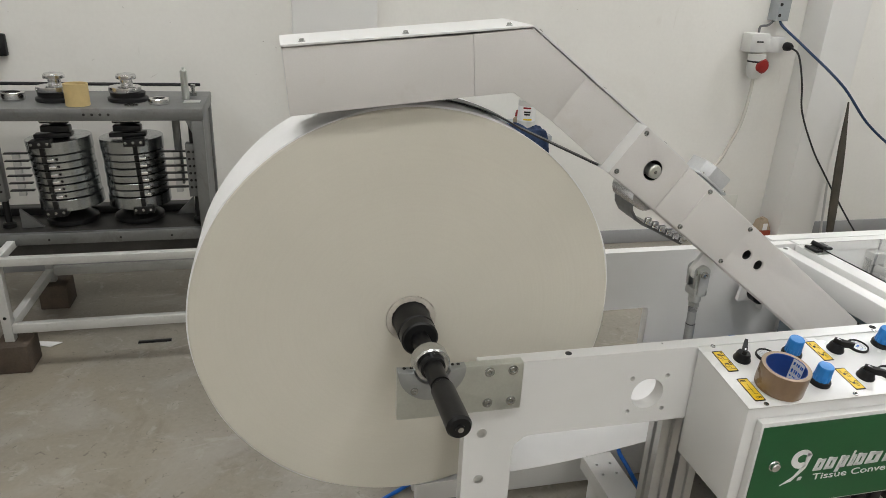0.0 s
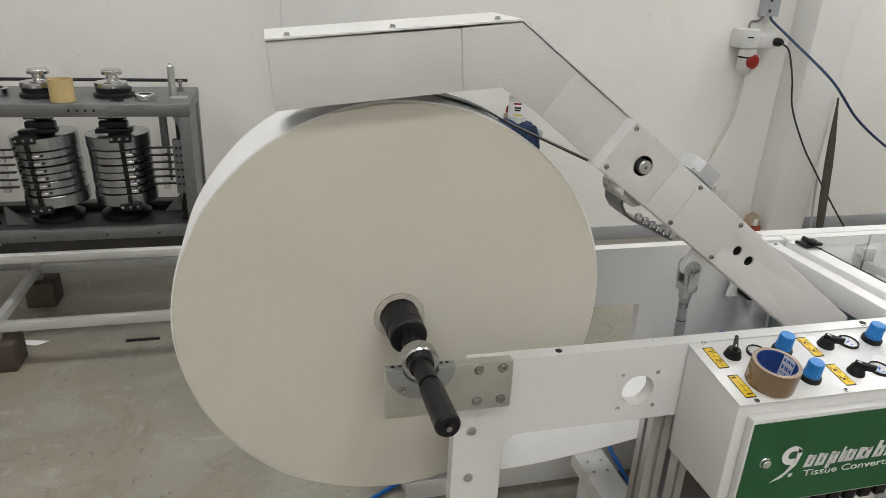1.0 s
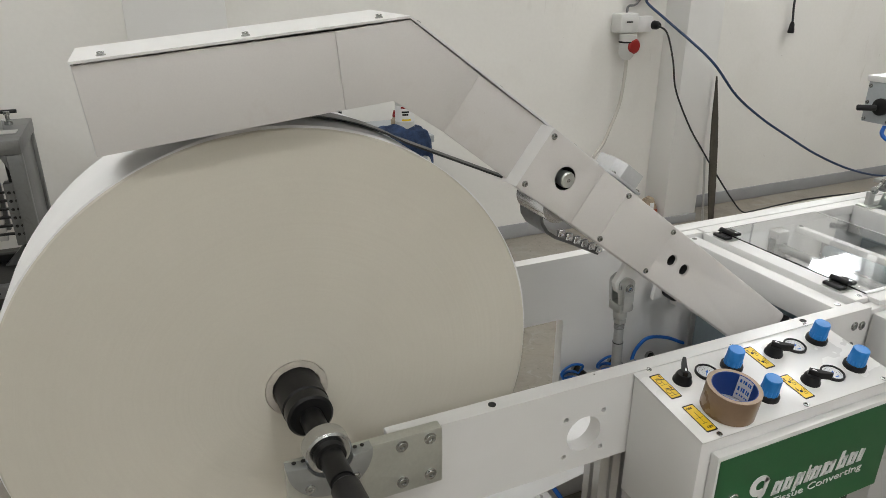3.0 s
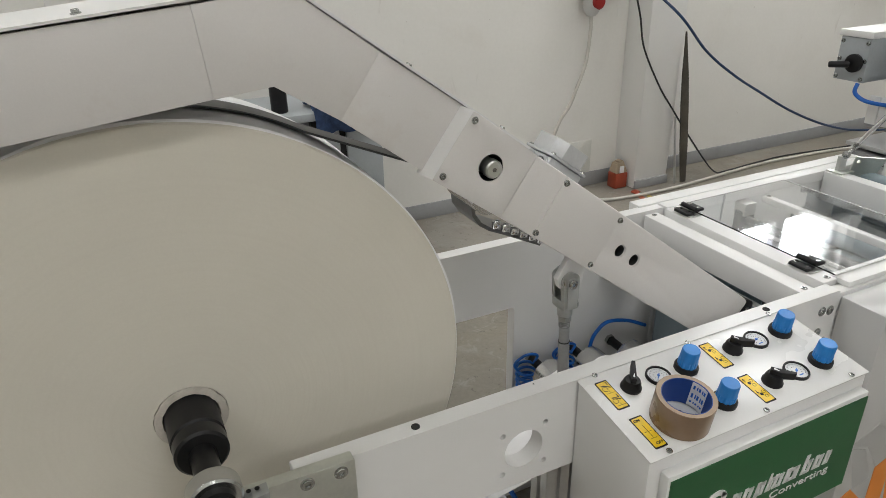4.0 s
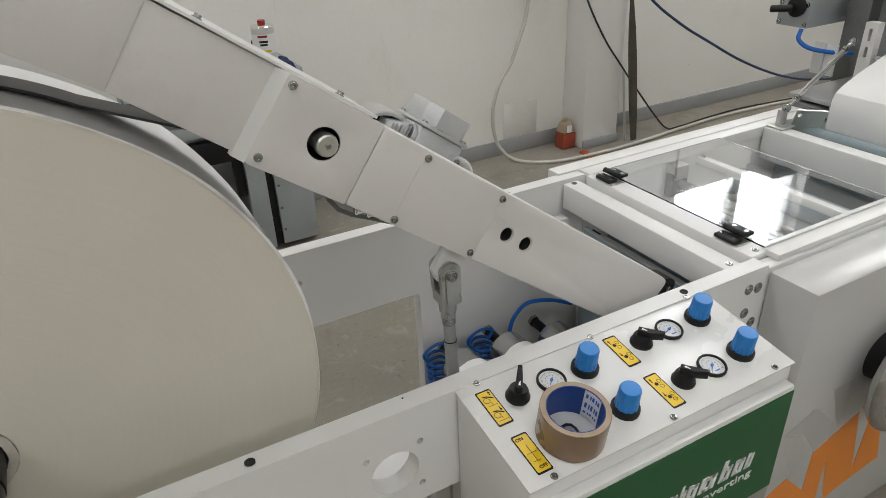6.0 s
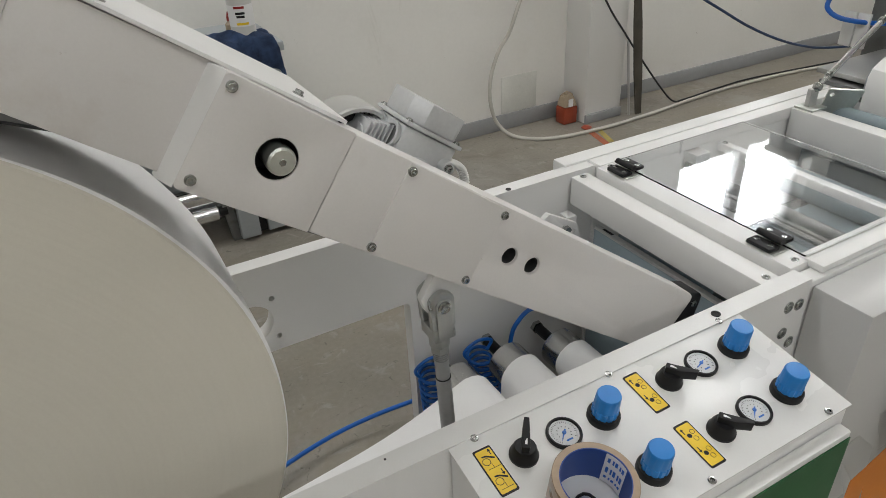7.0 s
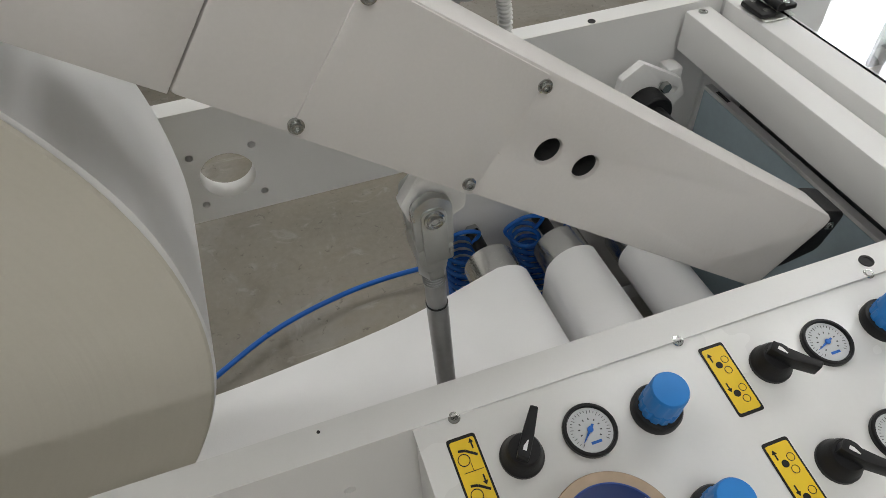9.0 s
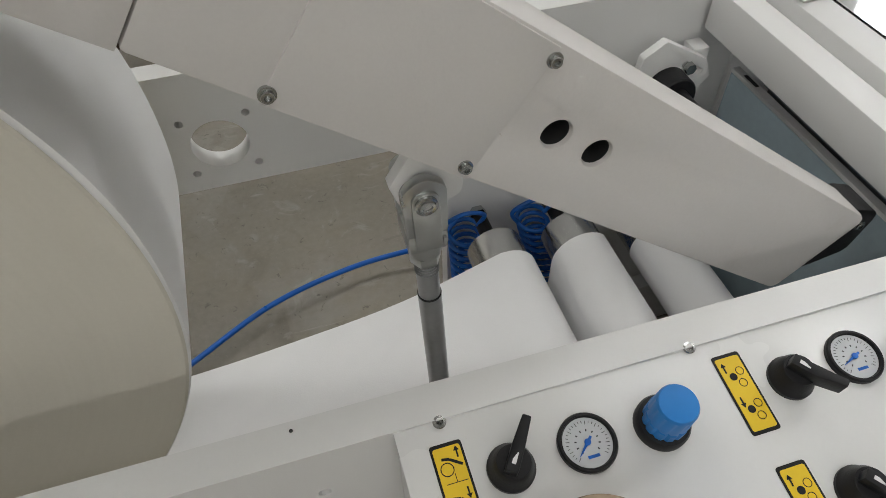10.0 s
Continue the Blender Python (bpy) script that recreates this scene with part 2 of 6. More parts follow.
FLOOR = concrete()
layers(WALL, ((1.1, 0.55, 0.75, 0.25, (0.62, 0.58, 0.50)), (26.0, 0.70, 0.74, 0.5, (0.25, 0.2, 0.16))))
layers(WALL, ((9.0, 0.66, 0.72, 0.22, (0.45, 0.41, 0.35)),), (1.0, 1.0, 0.15))
layers(ARM, ((2.2, 0.52, 0.7, 0.35, (0.60, 0.56, 0.52)), (70.0, 0.72, 0.75, 0.35, (0.35, 0.28, 0.22))))
layers(WHITE, ((3.0, 0.55, 0.75, 0.16, (0.66, 0.65, 0.62)), (60.0, 0.735, 0.76, 0.3, (0.4, 0.36, 0.3))))
layers(STEEL, ((16.0, 0.55, 0.68, 0.5, (0.13, 0.12, 0.11)),))
PAPEREND = paper_end()
layers(PAPEREND, ((2.0, 0.5, 0.7, 0.25, (0.60, 0.57, 0.49)), (5.0, 0.55, 0.72, 0.18, (0.70, 0.67, 0.60))))
layers(GLOSSWHITE, ((3.0, 0.55, 0.75, 0.14, (0.66, 0.65, 0.62)), (70.0, 0.735, 0.76, 0.3, (0.4, 0.36, 0.3))))


# ---- shapes ----
def box(lo, hi, bevel=0.0, bm=None, segments=2):
    own = bmesh.new()
    bmesh.ops.create_cube(own, size=1.0)
    lo, hi = Vector(lo), Vector(hi)
    for v in own.verts:
        v.co = Vector(((lo[i] + hi[i]) / 2 + v.co[i] * (hi[i] - lo[i]) for i in range(3)))
    if bevel:
        bmesh.ops.bevel(own, geom=own.edges[:], offset=bevel, segments=segments, affect="EDGES", profile=0.5)
    return merge(bm, own)


def merge(bm, own):
    if bm is None:
        return own
    me = bpy.data.meshes.new("tmp")
    own.to_mesh(me)
    own.free()
    bm.from_mesh(me)
    bpy.data.meshes.remove(me)
    return bm


def turn_to(axis):
    return {"z": Matrix.Identity(4), "x": Matrix.Rotation(radians(90), 4, "Y"), "y": Matrix.Rotation(radians(-90), 4, "X")}[axis]


def lathe(profile, center=(0, 0, 0), axis="z", seg=32, bm=None, closed=True):
    """A turned body from (radius, height) pairs along the axis."""
    own = bmesh.new()
    rings = []
    for r, h in profile:
        if r < 1e-6:
            rings.append([own.verts.new((0, 0, h))])
        else:
            rings.append([own.verts.new((r * math.cos(2 * math.pi * k / seg), r * math.sin(2 * math.pi * k / seg), h)) for k in range(seg)])
    for a, b in zip(rings, rings[1:]):
        for k in range(seg):
            q = [a[k % len(a)], a[(k + 1) % len(a)], b[(k + 1) % len(b)], b[k % len(b)]]
            q = list(dict.fromkeys(q))
            if len(q) > 2:
                own.faces.new(q)
    if closed:
        for ring, flip in ((rings[0], True), (rings[-1], False)):
            if len(ring) > 2:
                own.faces.new(ring[::-1] if flip else ring)
    bmesh.ops.recalc_face_normals(own, faces=own.faces[:])
    own.transform(Matrix.Translation(center) @ turn_to(axis))
    return merge(bm, own)


def rod(a, b, r, seg=20, bm=None, bevel=0.0):
    a, b = Vector(a), Vector(b)
    d = b - a
    h = d.length
    own = lathe([(r - bevel, 0), (r, bevel), (r, h - bevel), (r - bevel, h)] if bevel else [(r, 0), (r, h)], seg=seg)
    own.transform(Matrix.Translation(a) @ d.to_track_quat("Z", "Y").to_matrix().to_4x4())
    return merge(bm, own)


def circle(x, z, r, n=28):
    return [(x + r * math.cos(2 * math.pi * k / n), z + r * math.sin(2 * math.pi * k / n)) for k in range(n)]


def plate(outline, a, b, holes=(), axis="y", bevel=0.0, bm=None):
    """A flat plate with real holes: an outline in (x, z) drawn out from y = a to y = b (or in (x, y) along z, (y, z) along x)."""
    own = bmesh.new()

    def at(p, v):
        return {"y": (p[0], v, p[1]), "z": (p[0], p[1], v), "x": (v, p[0], p[1])}[axis]
    edges = []
    for loop in (outline, *holes):
        vs = [own.verts.new(at(p, a)) for p in loop]
        edges += [own.edges.new((vs[i], vs[(i + 1) % len(vs)])) for i in range(len(vs))]
    if holes:
        bmesh.ops.triangle_fill(own, use_beauty=True, use_dissolve=False, edges=edges)
    else:
        bmesh.ops.contextual_create(own, geom=edges)
    faces = own.faces[:]
    made = bmesh.ops.extrude_face_region(own, geom=faces, use_keep_orig=True)
    shift = Vector(at((0, 0), b - a))
    bmesh.ops.translate(own, vec=shift, verts=[g for g in made["geom"] if isinstance(g, bmesh.types.BMVert)])
    bmesh.ops.recalc_face_normals(own, faces=own.faces[:])
    if bevel:
        sharp = [e for e in own.edges if len(e.link_faces) == 2 and e.calc_face_angle(0) > 0.9]
        bmesh.ops.bevel(own, geom=sharp, offset=bevel, segments=2, affect="EDGES", profile=0.5)
    return merge(bm, own)


def rounded(points, radii, n=6):
    """An outline with rounded corners; radii is one number or one for each corner."""
    out = []
    for i, p in enumerate(points):
        r = radii[i] if isinstance(radii, (list, tuple)) else radii
        p, a, b = Vector(p), Vector(points[i - 1]), Vector(points[(i + 1) % len(points)])
        if r <= 0:
            out.append(tuple(p))
            continue
        u, v = (a - p).normalized(), (b - p).normalized()
        half = u.angle(v) / 2
        d = min(r / math.tan(half), (a - p).length * 0.49, (b - p).length * 0.49)
        s, e = p + u * d, p + v * d
        for k in range(n + 1):
            w = k / n
            out.append(tuple((1 - w) ** 2 * s + 2 * w * (1 - w) * p + w * w * e))
    return out


def smooth_path(points, steps=10):
    pts = [Vector(p) for p in points]
    pts = [2 * pts[0] - pts[1], *pts, 2 * pts[-1] - pts[-2]]
    out = []
    for i in range(1, len(pts) - 2):
        for k in range(steps):
            t = k / steps
            a, b, c, d = pts[i - 1:i + 3]
            out.append(0.5 * (2 * b + (c - a) * t + (2 * a - 5 * b + 4 * c - d) * t * t + (3 * b - a - 3 * c + d) * t ** 3))
    return out + [pts[-2]]


def tube(points, r, seg=14, steps=10, bm=None, smooth=True):
    own = bmesh.new()
    pts = smooth_path(points, steps) if smooth else [Vector(p) for p in points]
    rings, side = [], None
    for i, p in enumerate(pts):
        d = (pts[min(i + 1, len(pts) - 1)] - pts[max(i - 1, 0)]).normalized()
        if side is None:
            side = d.orthogonal().normalized()
        side = (side - d * side.dot(d)).normalized()
        up = d.cross(side)
        rings.append([own.verts.new(p + r * (side * math.cos(2 * math.pi * k / seg) + up * math.sin(2 * math.pi * k / seg))) for k in range(seg)])
    for a, b in zip(rings, rings[1:]):
        for k in range(seg):
            own.faces.new((a[k], a[(k + 1) % seg], b[(k + 1) % seg], b[k]))
    own.faces.new(rings[0][::-1])
    own.faces.new(rings[-1])
    bmesh.ops.recalc_face_normals(own, faces=own.faces[:])
    return merge(bm, own)


def strip(path, y0, y1, thick, bm=None):
    """A sheet that runs along an (x, z) path, from y0 to y1, of some thickness."""
    own = bmesh.new()
    rows = []
    for i, p in enumerate(path):
        a, b = Vector(path[max(i - 1, 0)]), Vector(path[min(i + 1, len(path) - 1)])
        d = (b - a).normalized()
        n = Vector((-d.y, d.x)) * thick / 2
        rows.append([own.verts.new((p[0] + s * n.x, y, p[1] + s * n.y)) for s, y in ((1, y0), (1, y1), (-1, y1), (-1, y0))])
    for a, b in zip(rows, rows[1:]):
        for k in range(4):
            own.faces.new((a[k], a[(k + 1) % 4], b[(k + 1) % 4], b[k]))
    own.faces.new(rows[0])
    own.faces.new(rows[-1][::-1])
    bmesh.ops.recalc_face_normals(own, faces=own.faces[:])
    return merge(bm, own)


def mesh_of(bm, name, mat):
    me = bpy.data.meshes.new(name)
    bm.to_mesh(me)
    bm.free()
    me.materials.append(mat)
    me.shade_smooth()
    me.set_sharp_from_angle(angle=radians(28))
    return me


def thing(name, label, category, base=(0, 0, 0), group=""):
    ob = new(name)
    ob.empty_display_size = 0.05
    ob.location = base
    ob["base"] = tuple(base)
    return tagged(ob, label, category, group)


def part(name, bm, mat, parent, label="", kind=""):
    ob = new(name, mesh_of(bm, name, mat))
    ob.parent = parent
    if parent.parent is None and parent.type == "EMPTY":
        ob.matrix_parent_inverse = Matrix.Translation(-Vector(parent["base"]))
    return tagged(ob, label, kind=kind)


def solo(name, bm, mat, label, category, kind="", group=""):
    return tagged(new(name, mesh_of(bm, name, mat)), label, category, group, kind)


def cap_screw(p, axis_m, r=0.0075, h=0.006):
    """A socket cap screw head with its hex recess, standing along local z of axis_m."""
    bm = lathe([(r, 0), (r, h * 0.85), (r * 0.9, h), (r * 0.52, h), (r * 0.52, h * 0.35), (0, h * 0.35)], seg=18)
    lathe([(r * 1.35, -0.001), (r * 1.35, 0.0012), (r * 0.9, 0.0014)], seg=18, bm=bm, closed=False)
    bm.transform(Matrix.Translation(p) @ axis_m)
    return bm


FRONT = Matrix.Rotation(radians(90), 4, "X")   # local z towards -y
UP = Matrix.Identity(4)


def flat_text(body, size, mat, parent, m, depth=0.0004, name="lettering", width=0.0):
    cu = bpy.data.curves.new("text", "FONT")
    cu.body, cu.size, cu.extrude, cu.align_x, cu.align_y = body, size, depth, "CENTER", "CENTER"
    tmp = new("text_tmp", cu)
    bpy.context.view_layer.update()
    me = bpy.data.meshes.new_from_object(tmp.evaluated_get(bpy.context.evaluated_depsgraph_get()))
    bpy.data.objects.remove(tmp)
    if width:
        span = [v.co.x for v in me.vertices]
        me.transform(Matrix.Diagonal((width / (max(span) - min(span)), 1, 1, 1)))
    me.transform(m)
    me.materials.clear()
    me.materials.append(mat)
    ob = new(name, me)
    ob.parent = parent
    if parent.parent is None and parent.type == "EMPTY":
        ob.matrix_parent_inverse = Matrix.Translation(-Vector(parent["base"]))
    return ob

# ---- the hall ----
X0, X1, YB, YF = -5.5, 7.5, 2.15, -5.0
WIN = (2.75, 4.05, 1.92, 2.72)


def hall():
    solo("floor", box((X0, YF, -0.12), (X1, YB, 0.0)), FLOOR, "worn grey-brown concrete floor with stains and scratches", "floor", "structure")
    wx0, wx1, wz0, wz1 = WIN
    back = plate([(X0, 0), (X1, 0), (X1, CEILING), (X0, CEILING)], YB, YB + 0.2, holes=[[(wx0, wz0), (wx1, wz0), (wx1, wz1), (wx0, wz1)]])
    solo("wall_north", back, WALL, "off-white painted wall with scuffs and small marks", "wall", "structure")
    solo("wall_south", box((X0, YF - 0.2, 0), (X1, YF, CEILING)), WALL, "plain off-white painted wall", "wall", "structure")
    solo("wall_west", box((X0 - 0.2, YF, 0), (X0, YB, CEILING)), WALL, "plain off-white painted wall", "wall", "structure")
    solo("wall_east", box((X1, YF, 0), (X1 + 0.2, YB, CEILING)), WALL, "plain off-white painted wall", "wall", "structure")
    solo("ceiling", box((X0, YF, CEILING), (X1, YB, CEILING + 0.15)), CEIL, "plain white ceiling", "ceiling", "structure")
    window = tagged(new("window_1"), "high white-framed window full of bright daylight", "window", kind="structure")
    window["base"] = (0, 0, 0)
    frame_bm = bmesh.new()
    for lo, hi in (((wx0, wz0), (wx1, wz0 + 0.05)), ((wx0, wz1 - 0.05), (wx1, wz1)), ((wx0, wz0), (wx0 + 0.05, wz1)), ((wx1 - 0.05, wz0), (wx1, wz1)), ((3.36, wz0), (3.44, wz1))):
        box((lo[0], YB + 0.07, lo[1]), (hi[0], YB + 0.13, hi[1]), bm=frame_bm)
    part("window_frame", frame_bm, WHITE, window)
    for a, b in ((wx0 + 0.05, 3.36), (3.44, wx1 - 0.05)):
        pane = part("pane", box((a, YB + 0.095, wz0 + 0.05), (b, YB + 0.101, wz1 - 0.05)), PANE, window)
        pane.visible_shadow = False
    solo("backdrop", box((wx0 - 1.5, YB + 1.2, wz0 - 1.2), (wx1 + 2.5, YB + 1.25, wz1 + 2.0)), glow("daylight_sky", (0.93, 0.96, 1.0), 15.0), "bright overcast sky outside the window", "sky", "structure")
    # pillars and skirting
    solo("pillar", box((-0.705, YB - 0.05, 0), (-0.346, YB, CEILING), 0.004), PILLAR, "pale painted pillar set in the wall", "pillar", "structure")
    solo("pillar", box((1.828, YB - 0.17, 0.0), (2.05, YB, CEILING), 0.004), PILLAR, "white painted pillar standing out of the wall", "pillar", "structure")
    for a, b, d, h in ((X0, -0.705, 0.012, 0.075), (-0.346, 1.828, 0.012, 0.075), (2.05, X1, 0.012, 0.075)):
        solo("baseboard", box((a, YB - d, 0), (b, YB, h), 0.003), SKIRT, "grey painted skirting strip along the wall foot", "baseboard", "structure")
    solo("baseboard", box((1.828, YB - 0.182, 0), (2.05, YB - 0.17, 0.045), 0.003), SKIRT, "grey painted skirting strip at the pillar foot", "baseboard", "structure")
    # unseen ceiling panels added as fill, each dimmed to balance the room
    for spot in ((-1.5, 1.15, 1.2), (1.3, 1.15, 0.7), (3.4, 1.0, 1.8), (-2.4, -1.5, 0.55), (0.0, -1.5, 0.75), (2.4, -1.5, 0.1), (-2.4, -3.8, 0.9), (0.0, -3.8, 1.35), (2.4, -3.8, 0.2)):
        for x, y, dim in (spot,):
            lamp_thing = thing("ceiling_fill_panel", "flat white light panel added at the ceiling, out of view", "ceiling light", (x, y, CEILING), "hall ceiling lights")
            part("housing", box((x - 0.62, y - 0.31, CEILING - 0.05), (x + 0.62, y + 0.31, CEILING), 0.006), WHITE, lamp_thing)
            part("diffuser", box((x - 0.6, y - 0.29, CEILING - 0.062), (x + 0.6, y + 0.29, CEILING - 0.051)), glow("fill_glow", (1.0, 0.975, 0.93), 3.0), lamp_thing)
            data = bpy.data.lights.new("ceiling_fill", "AREA")
            data.shape, data.size, data.size_y, data.energy, data.color = "RECTANGLE", 1.2, 0.58, LAMP_WATTS * dim, (0.985, 0.995, 1.0)
            new("ceiling_fill", data).matrix_world = pose(x, y, CEILING - 0.07)


hall()

# ---- the unwinding machine: frame ----
NEAR0, NEAR1, FAR0, FAR1, TOP = 0.006, 0.034, 0.463, 0.491, 0.679


def side_plate(y0, y1, left, cut, hx, hz, label):
    side = thing("side_plate", label, "machine frame", (-0.2, y0, 0))
    outline = rounded([(left, TOP), (left, 0.62), (left - 0.022, 0.62), (left - 0.022, 0.02), (left + 0.073, 0.02), (left + 0.073, 0.518), (cut, 0.518), (cut, 0.05), (0.555, 0.05), (0.555, TOP)],
                      [0.003, 0.002, 0.004, 0.004, 0.004, 0.04, 0.012, 0.004, 0.004, 0.004])
    holes = [circle(hx, hz, 0.033, 36)] + [circle(hx + dx, hz + dz, 0.0048, 12) for dx in (-0.0365, 0.0365) for dz in (-0.0365, 0.0365)]
    part("plate", plate(outline, y0, y1, holes), WHITE, side, "white powder-coated steel side plate with round cut-outs")
    part("leg", box((left - 0.019, y0 + 0.004, 0.0), (left + 0.070, y1 + 0.03, 0.022), 0.003), WHITE, side)
    return side


near = side_plate(NEAR0, NEAR1, -0.453, 0.134, -0.1165, 0.584, "white painted steel side plate of the unwinding machine")
far = side_plate(FAR0, FAR1, -0.453, 0.149, -0.1225, 0.581, "white painted steel side plate behind the paper roll")
part("top_hole", lathe([(0.0013, 0), (0.0013, 0.0005), (0, 0.0005)], (-0.09, 0.027, TOP), seg=12), DARK, near)
for x in (-0.283, 0.381):
    part("top_hole", lathe([(0.0062, 0), (0.0062, 0.0012), (0.004, 0.0012), (0.004, 0.0004), (0, 0.0004)], (x, 0.02, TOP), seg=16), DARK, near)
for x in (-0.35, 0.362):
    part("top_hole", lathe([(0.005, 0), (0.005, 0.001), (0, 0.001)], (x, 0.47, TOP), seg=14), DARK, far)
for z in (0.535, 0.43, 0.32, 0.2):
    part("screw", cap_screw((-0.442, NEAR0, z), FRONT, 0.0072, 0.0015), PROFILE, near)
for x, z in ((0.515, 0.645), (0.537, 0.642), (0.515, 0.60), (0.537, 0.575)):
    part("screw", cap_screw((x, NEAR0, z), FRONT, 0.007, 0.003), BOLT, near)
for x, z in ((0.195, 0.370), (0.306, 0.368), (0.428, 0.350)):
    part("axle_nut", lathe([(0.0135, FAR0 - 0.009), (0.0135, FAR0)], (x, 0, z), "y", 6), BOLT, far)


def cross_members():
    lower = thing("base_rail", "white painted cross rail of the machine base with bolt holes", "machine frame", (-0.02, 0.2, 0))
    holes = [circle(-0.025 + dx, 0.303 - dy, 0.0042, 10) for dx in (0, 0.037) for dy in (0, 0.037)]
    part("rail", plate([(-0.048, 0.345), (-0.048, -0.10), (0.033, -0.10), (0.033, 0.345)], 0.12, 0.16, holes, axis="z"), WHITE, lower)
    part("foot", box((-0.04, -0.1, 0), (0.025, -0.04, 0.12), 0.004), WHITE, lower)
    part("foot", box((-0.04, 0.25, 0), (0.025, 0.31, 0.12), 0.004), WHITE, lower)
    sill = thing("base_rail", "long white base rail along the machine foot", "machine frame", (0, 0.5, 0))
    part("rail", box((-0.47, 0.425, 0.0), (0.6, 0.455, 0.116), 0.003), WHITE, sill)
    for x in (-0.022, 0.036):
        post = thing("aluminium_post", "slotted aluminium profile post under the control box", "profile", (x, 0.06, 0))
        o = 0.0225
        section = [(-o, -o), (-0.005, -o), (-0.005, -o + 0.008), (0.005, -o + 0.008), (0.005, -o), (o, -o), (o, -0.005), (o - 0.008, -0.005), (o - 0.008, 0.005), (o, 0.005),
                   (o, o), (0.005, o), (0.005, o - 0.008), (-0.005, o - 0.008), (-0.005, o), (-o, o), (-o, 0.005), (-o + 0.008, 0.005), (-o + 0.008, -0.005), (-o, -0.005)]
        part("profile", plate([(x + a, 0.065 + b) for a, b in section], 0.0, 0.52, axis="z"), PROFILE, post)


cross_members()


# ---- paper roll, its shaft and bearing ----
RX, RZ, RR, RY0, RY1 = -0.552, 0.706, 0.3985, 0.145, 0.342


def paper_roll():
    roll = thing("paper_roll", "large cream tissue paper parent roll hung on a black shaft", "paper roll", (RX, RY0, RZ))
    # the wound body, with its wavy outer layer
    seg, own = 160, bmesh.new()
    rings = []
    for y, r in ((RY0 + 0.001, RR - 0.008), (RY0 + 0.0042, RR), (RY1 - 0.0042, RR), (RY1 - 0.001, RR - 0.008)):
        rings.append([own.verts.new((RX + (r + 0.0009 * math.sin(5 * a) + 0.0006 * math.sin(13 * a + y * 30)) * math.cos(a), y,
                                     RZ + (r + 0.0009 * math.sin(5 * a) + 0.0006 * math.sin(13 * a + y * 30)) * math.sin(a))) for a in (2 * math.pi * k / seg for k in range(seg))])
    for a, b in zip(rings, rings[1:]):
        for k in range(seg):
            own.faces.new((a[k], a[(k + 1) % seg], b[(k + 1) % seg], b[k]))
    bmesh.ops.recalc_face_normals(own, faces=own.faces[:])
    part("wound_paper", own, PAPER, roll, "white outer layer of tissue paper")
    for name, y, s in (("end_face", RY0, 1), ("end_face", RY1, -1)):
        bm = lathe([(RR - 0.0025, 0.0015 * s), (RR - 0.005, 0.0), (0.30, -0.001 * s), (0.16, 0.0008 * s), (0.0475, 0), (0.0465, 0.012 * s)], seg=160, closed=False)
        bm.transform(Matrix.Rotation(radians(-90), 4, "X"))
        ob = new(name, mesh_of(bm, name, PAPEREND))
        ob.parent = roll
        ob.matrix_parent_inverse = Matrix.Translation(-Vector(roll["base"]))
        ob.location = (RX, y, RZ)
        tagged(ob, "cream wound edge of the paper roll")
    core = bmesh.new()
    n = 64
    a_ring, b_ring, c_ring, d_ring = [], [], [], []
    for k in range(n):
        a = 2 * math.pi * k / n
        j = 0.0016 * noise.noise((3 * math.cos(a), 3 * math.sin(a), 0)) + 0.0011 * noise.noise((9 * math.cos(a), 9 * math.sin(a), 4))
        for ring, r, y in ((a_ring, 0.0465 + j, RY0 + 0.002), (b_ring, 0.0468 + j, RY0 - 0.002 + 0.4 * j), (c_ring, 0.0368 + 0.8 * j, RY0 - 0.002), (d_ring, 0.0362, RY1 - 0.01)):
            ring.append(core.verts.new((RX + r * math.cos(a), y, RZ + r * math.sin(a))))
    for p, q in ((a_ring, b_ring), (b_ring, c_ring), (c_ring, d_ring)):
        for k in range(n):
            core.faces.new((p[k], p[(k + 1) % n], q[(k + 1) % n], q[k]))
    bmesh.ops.recalc_face_normals(core, faces=core.faces[:])
    part("core", core, CARD, roll, "frayed grey cardboard core")


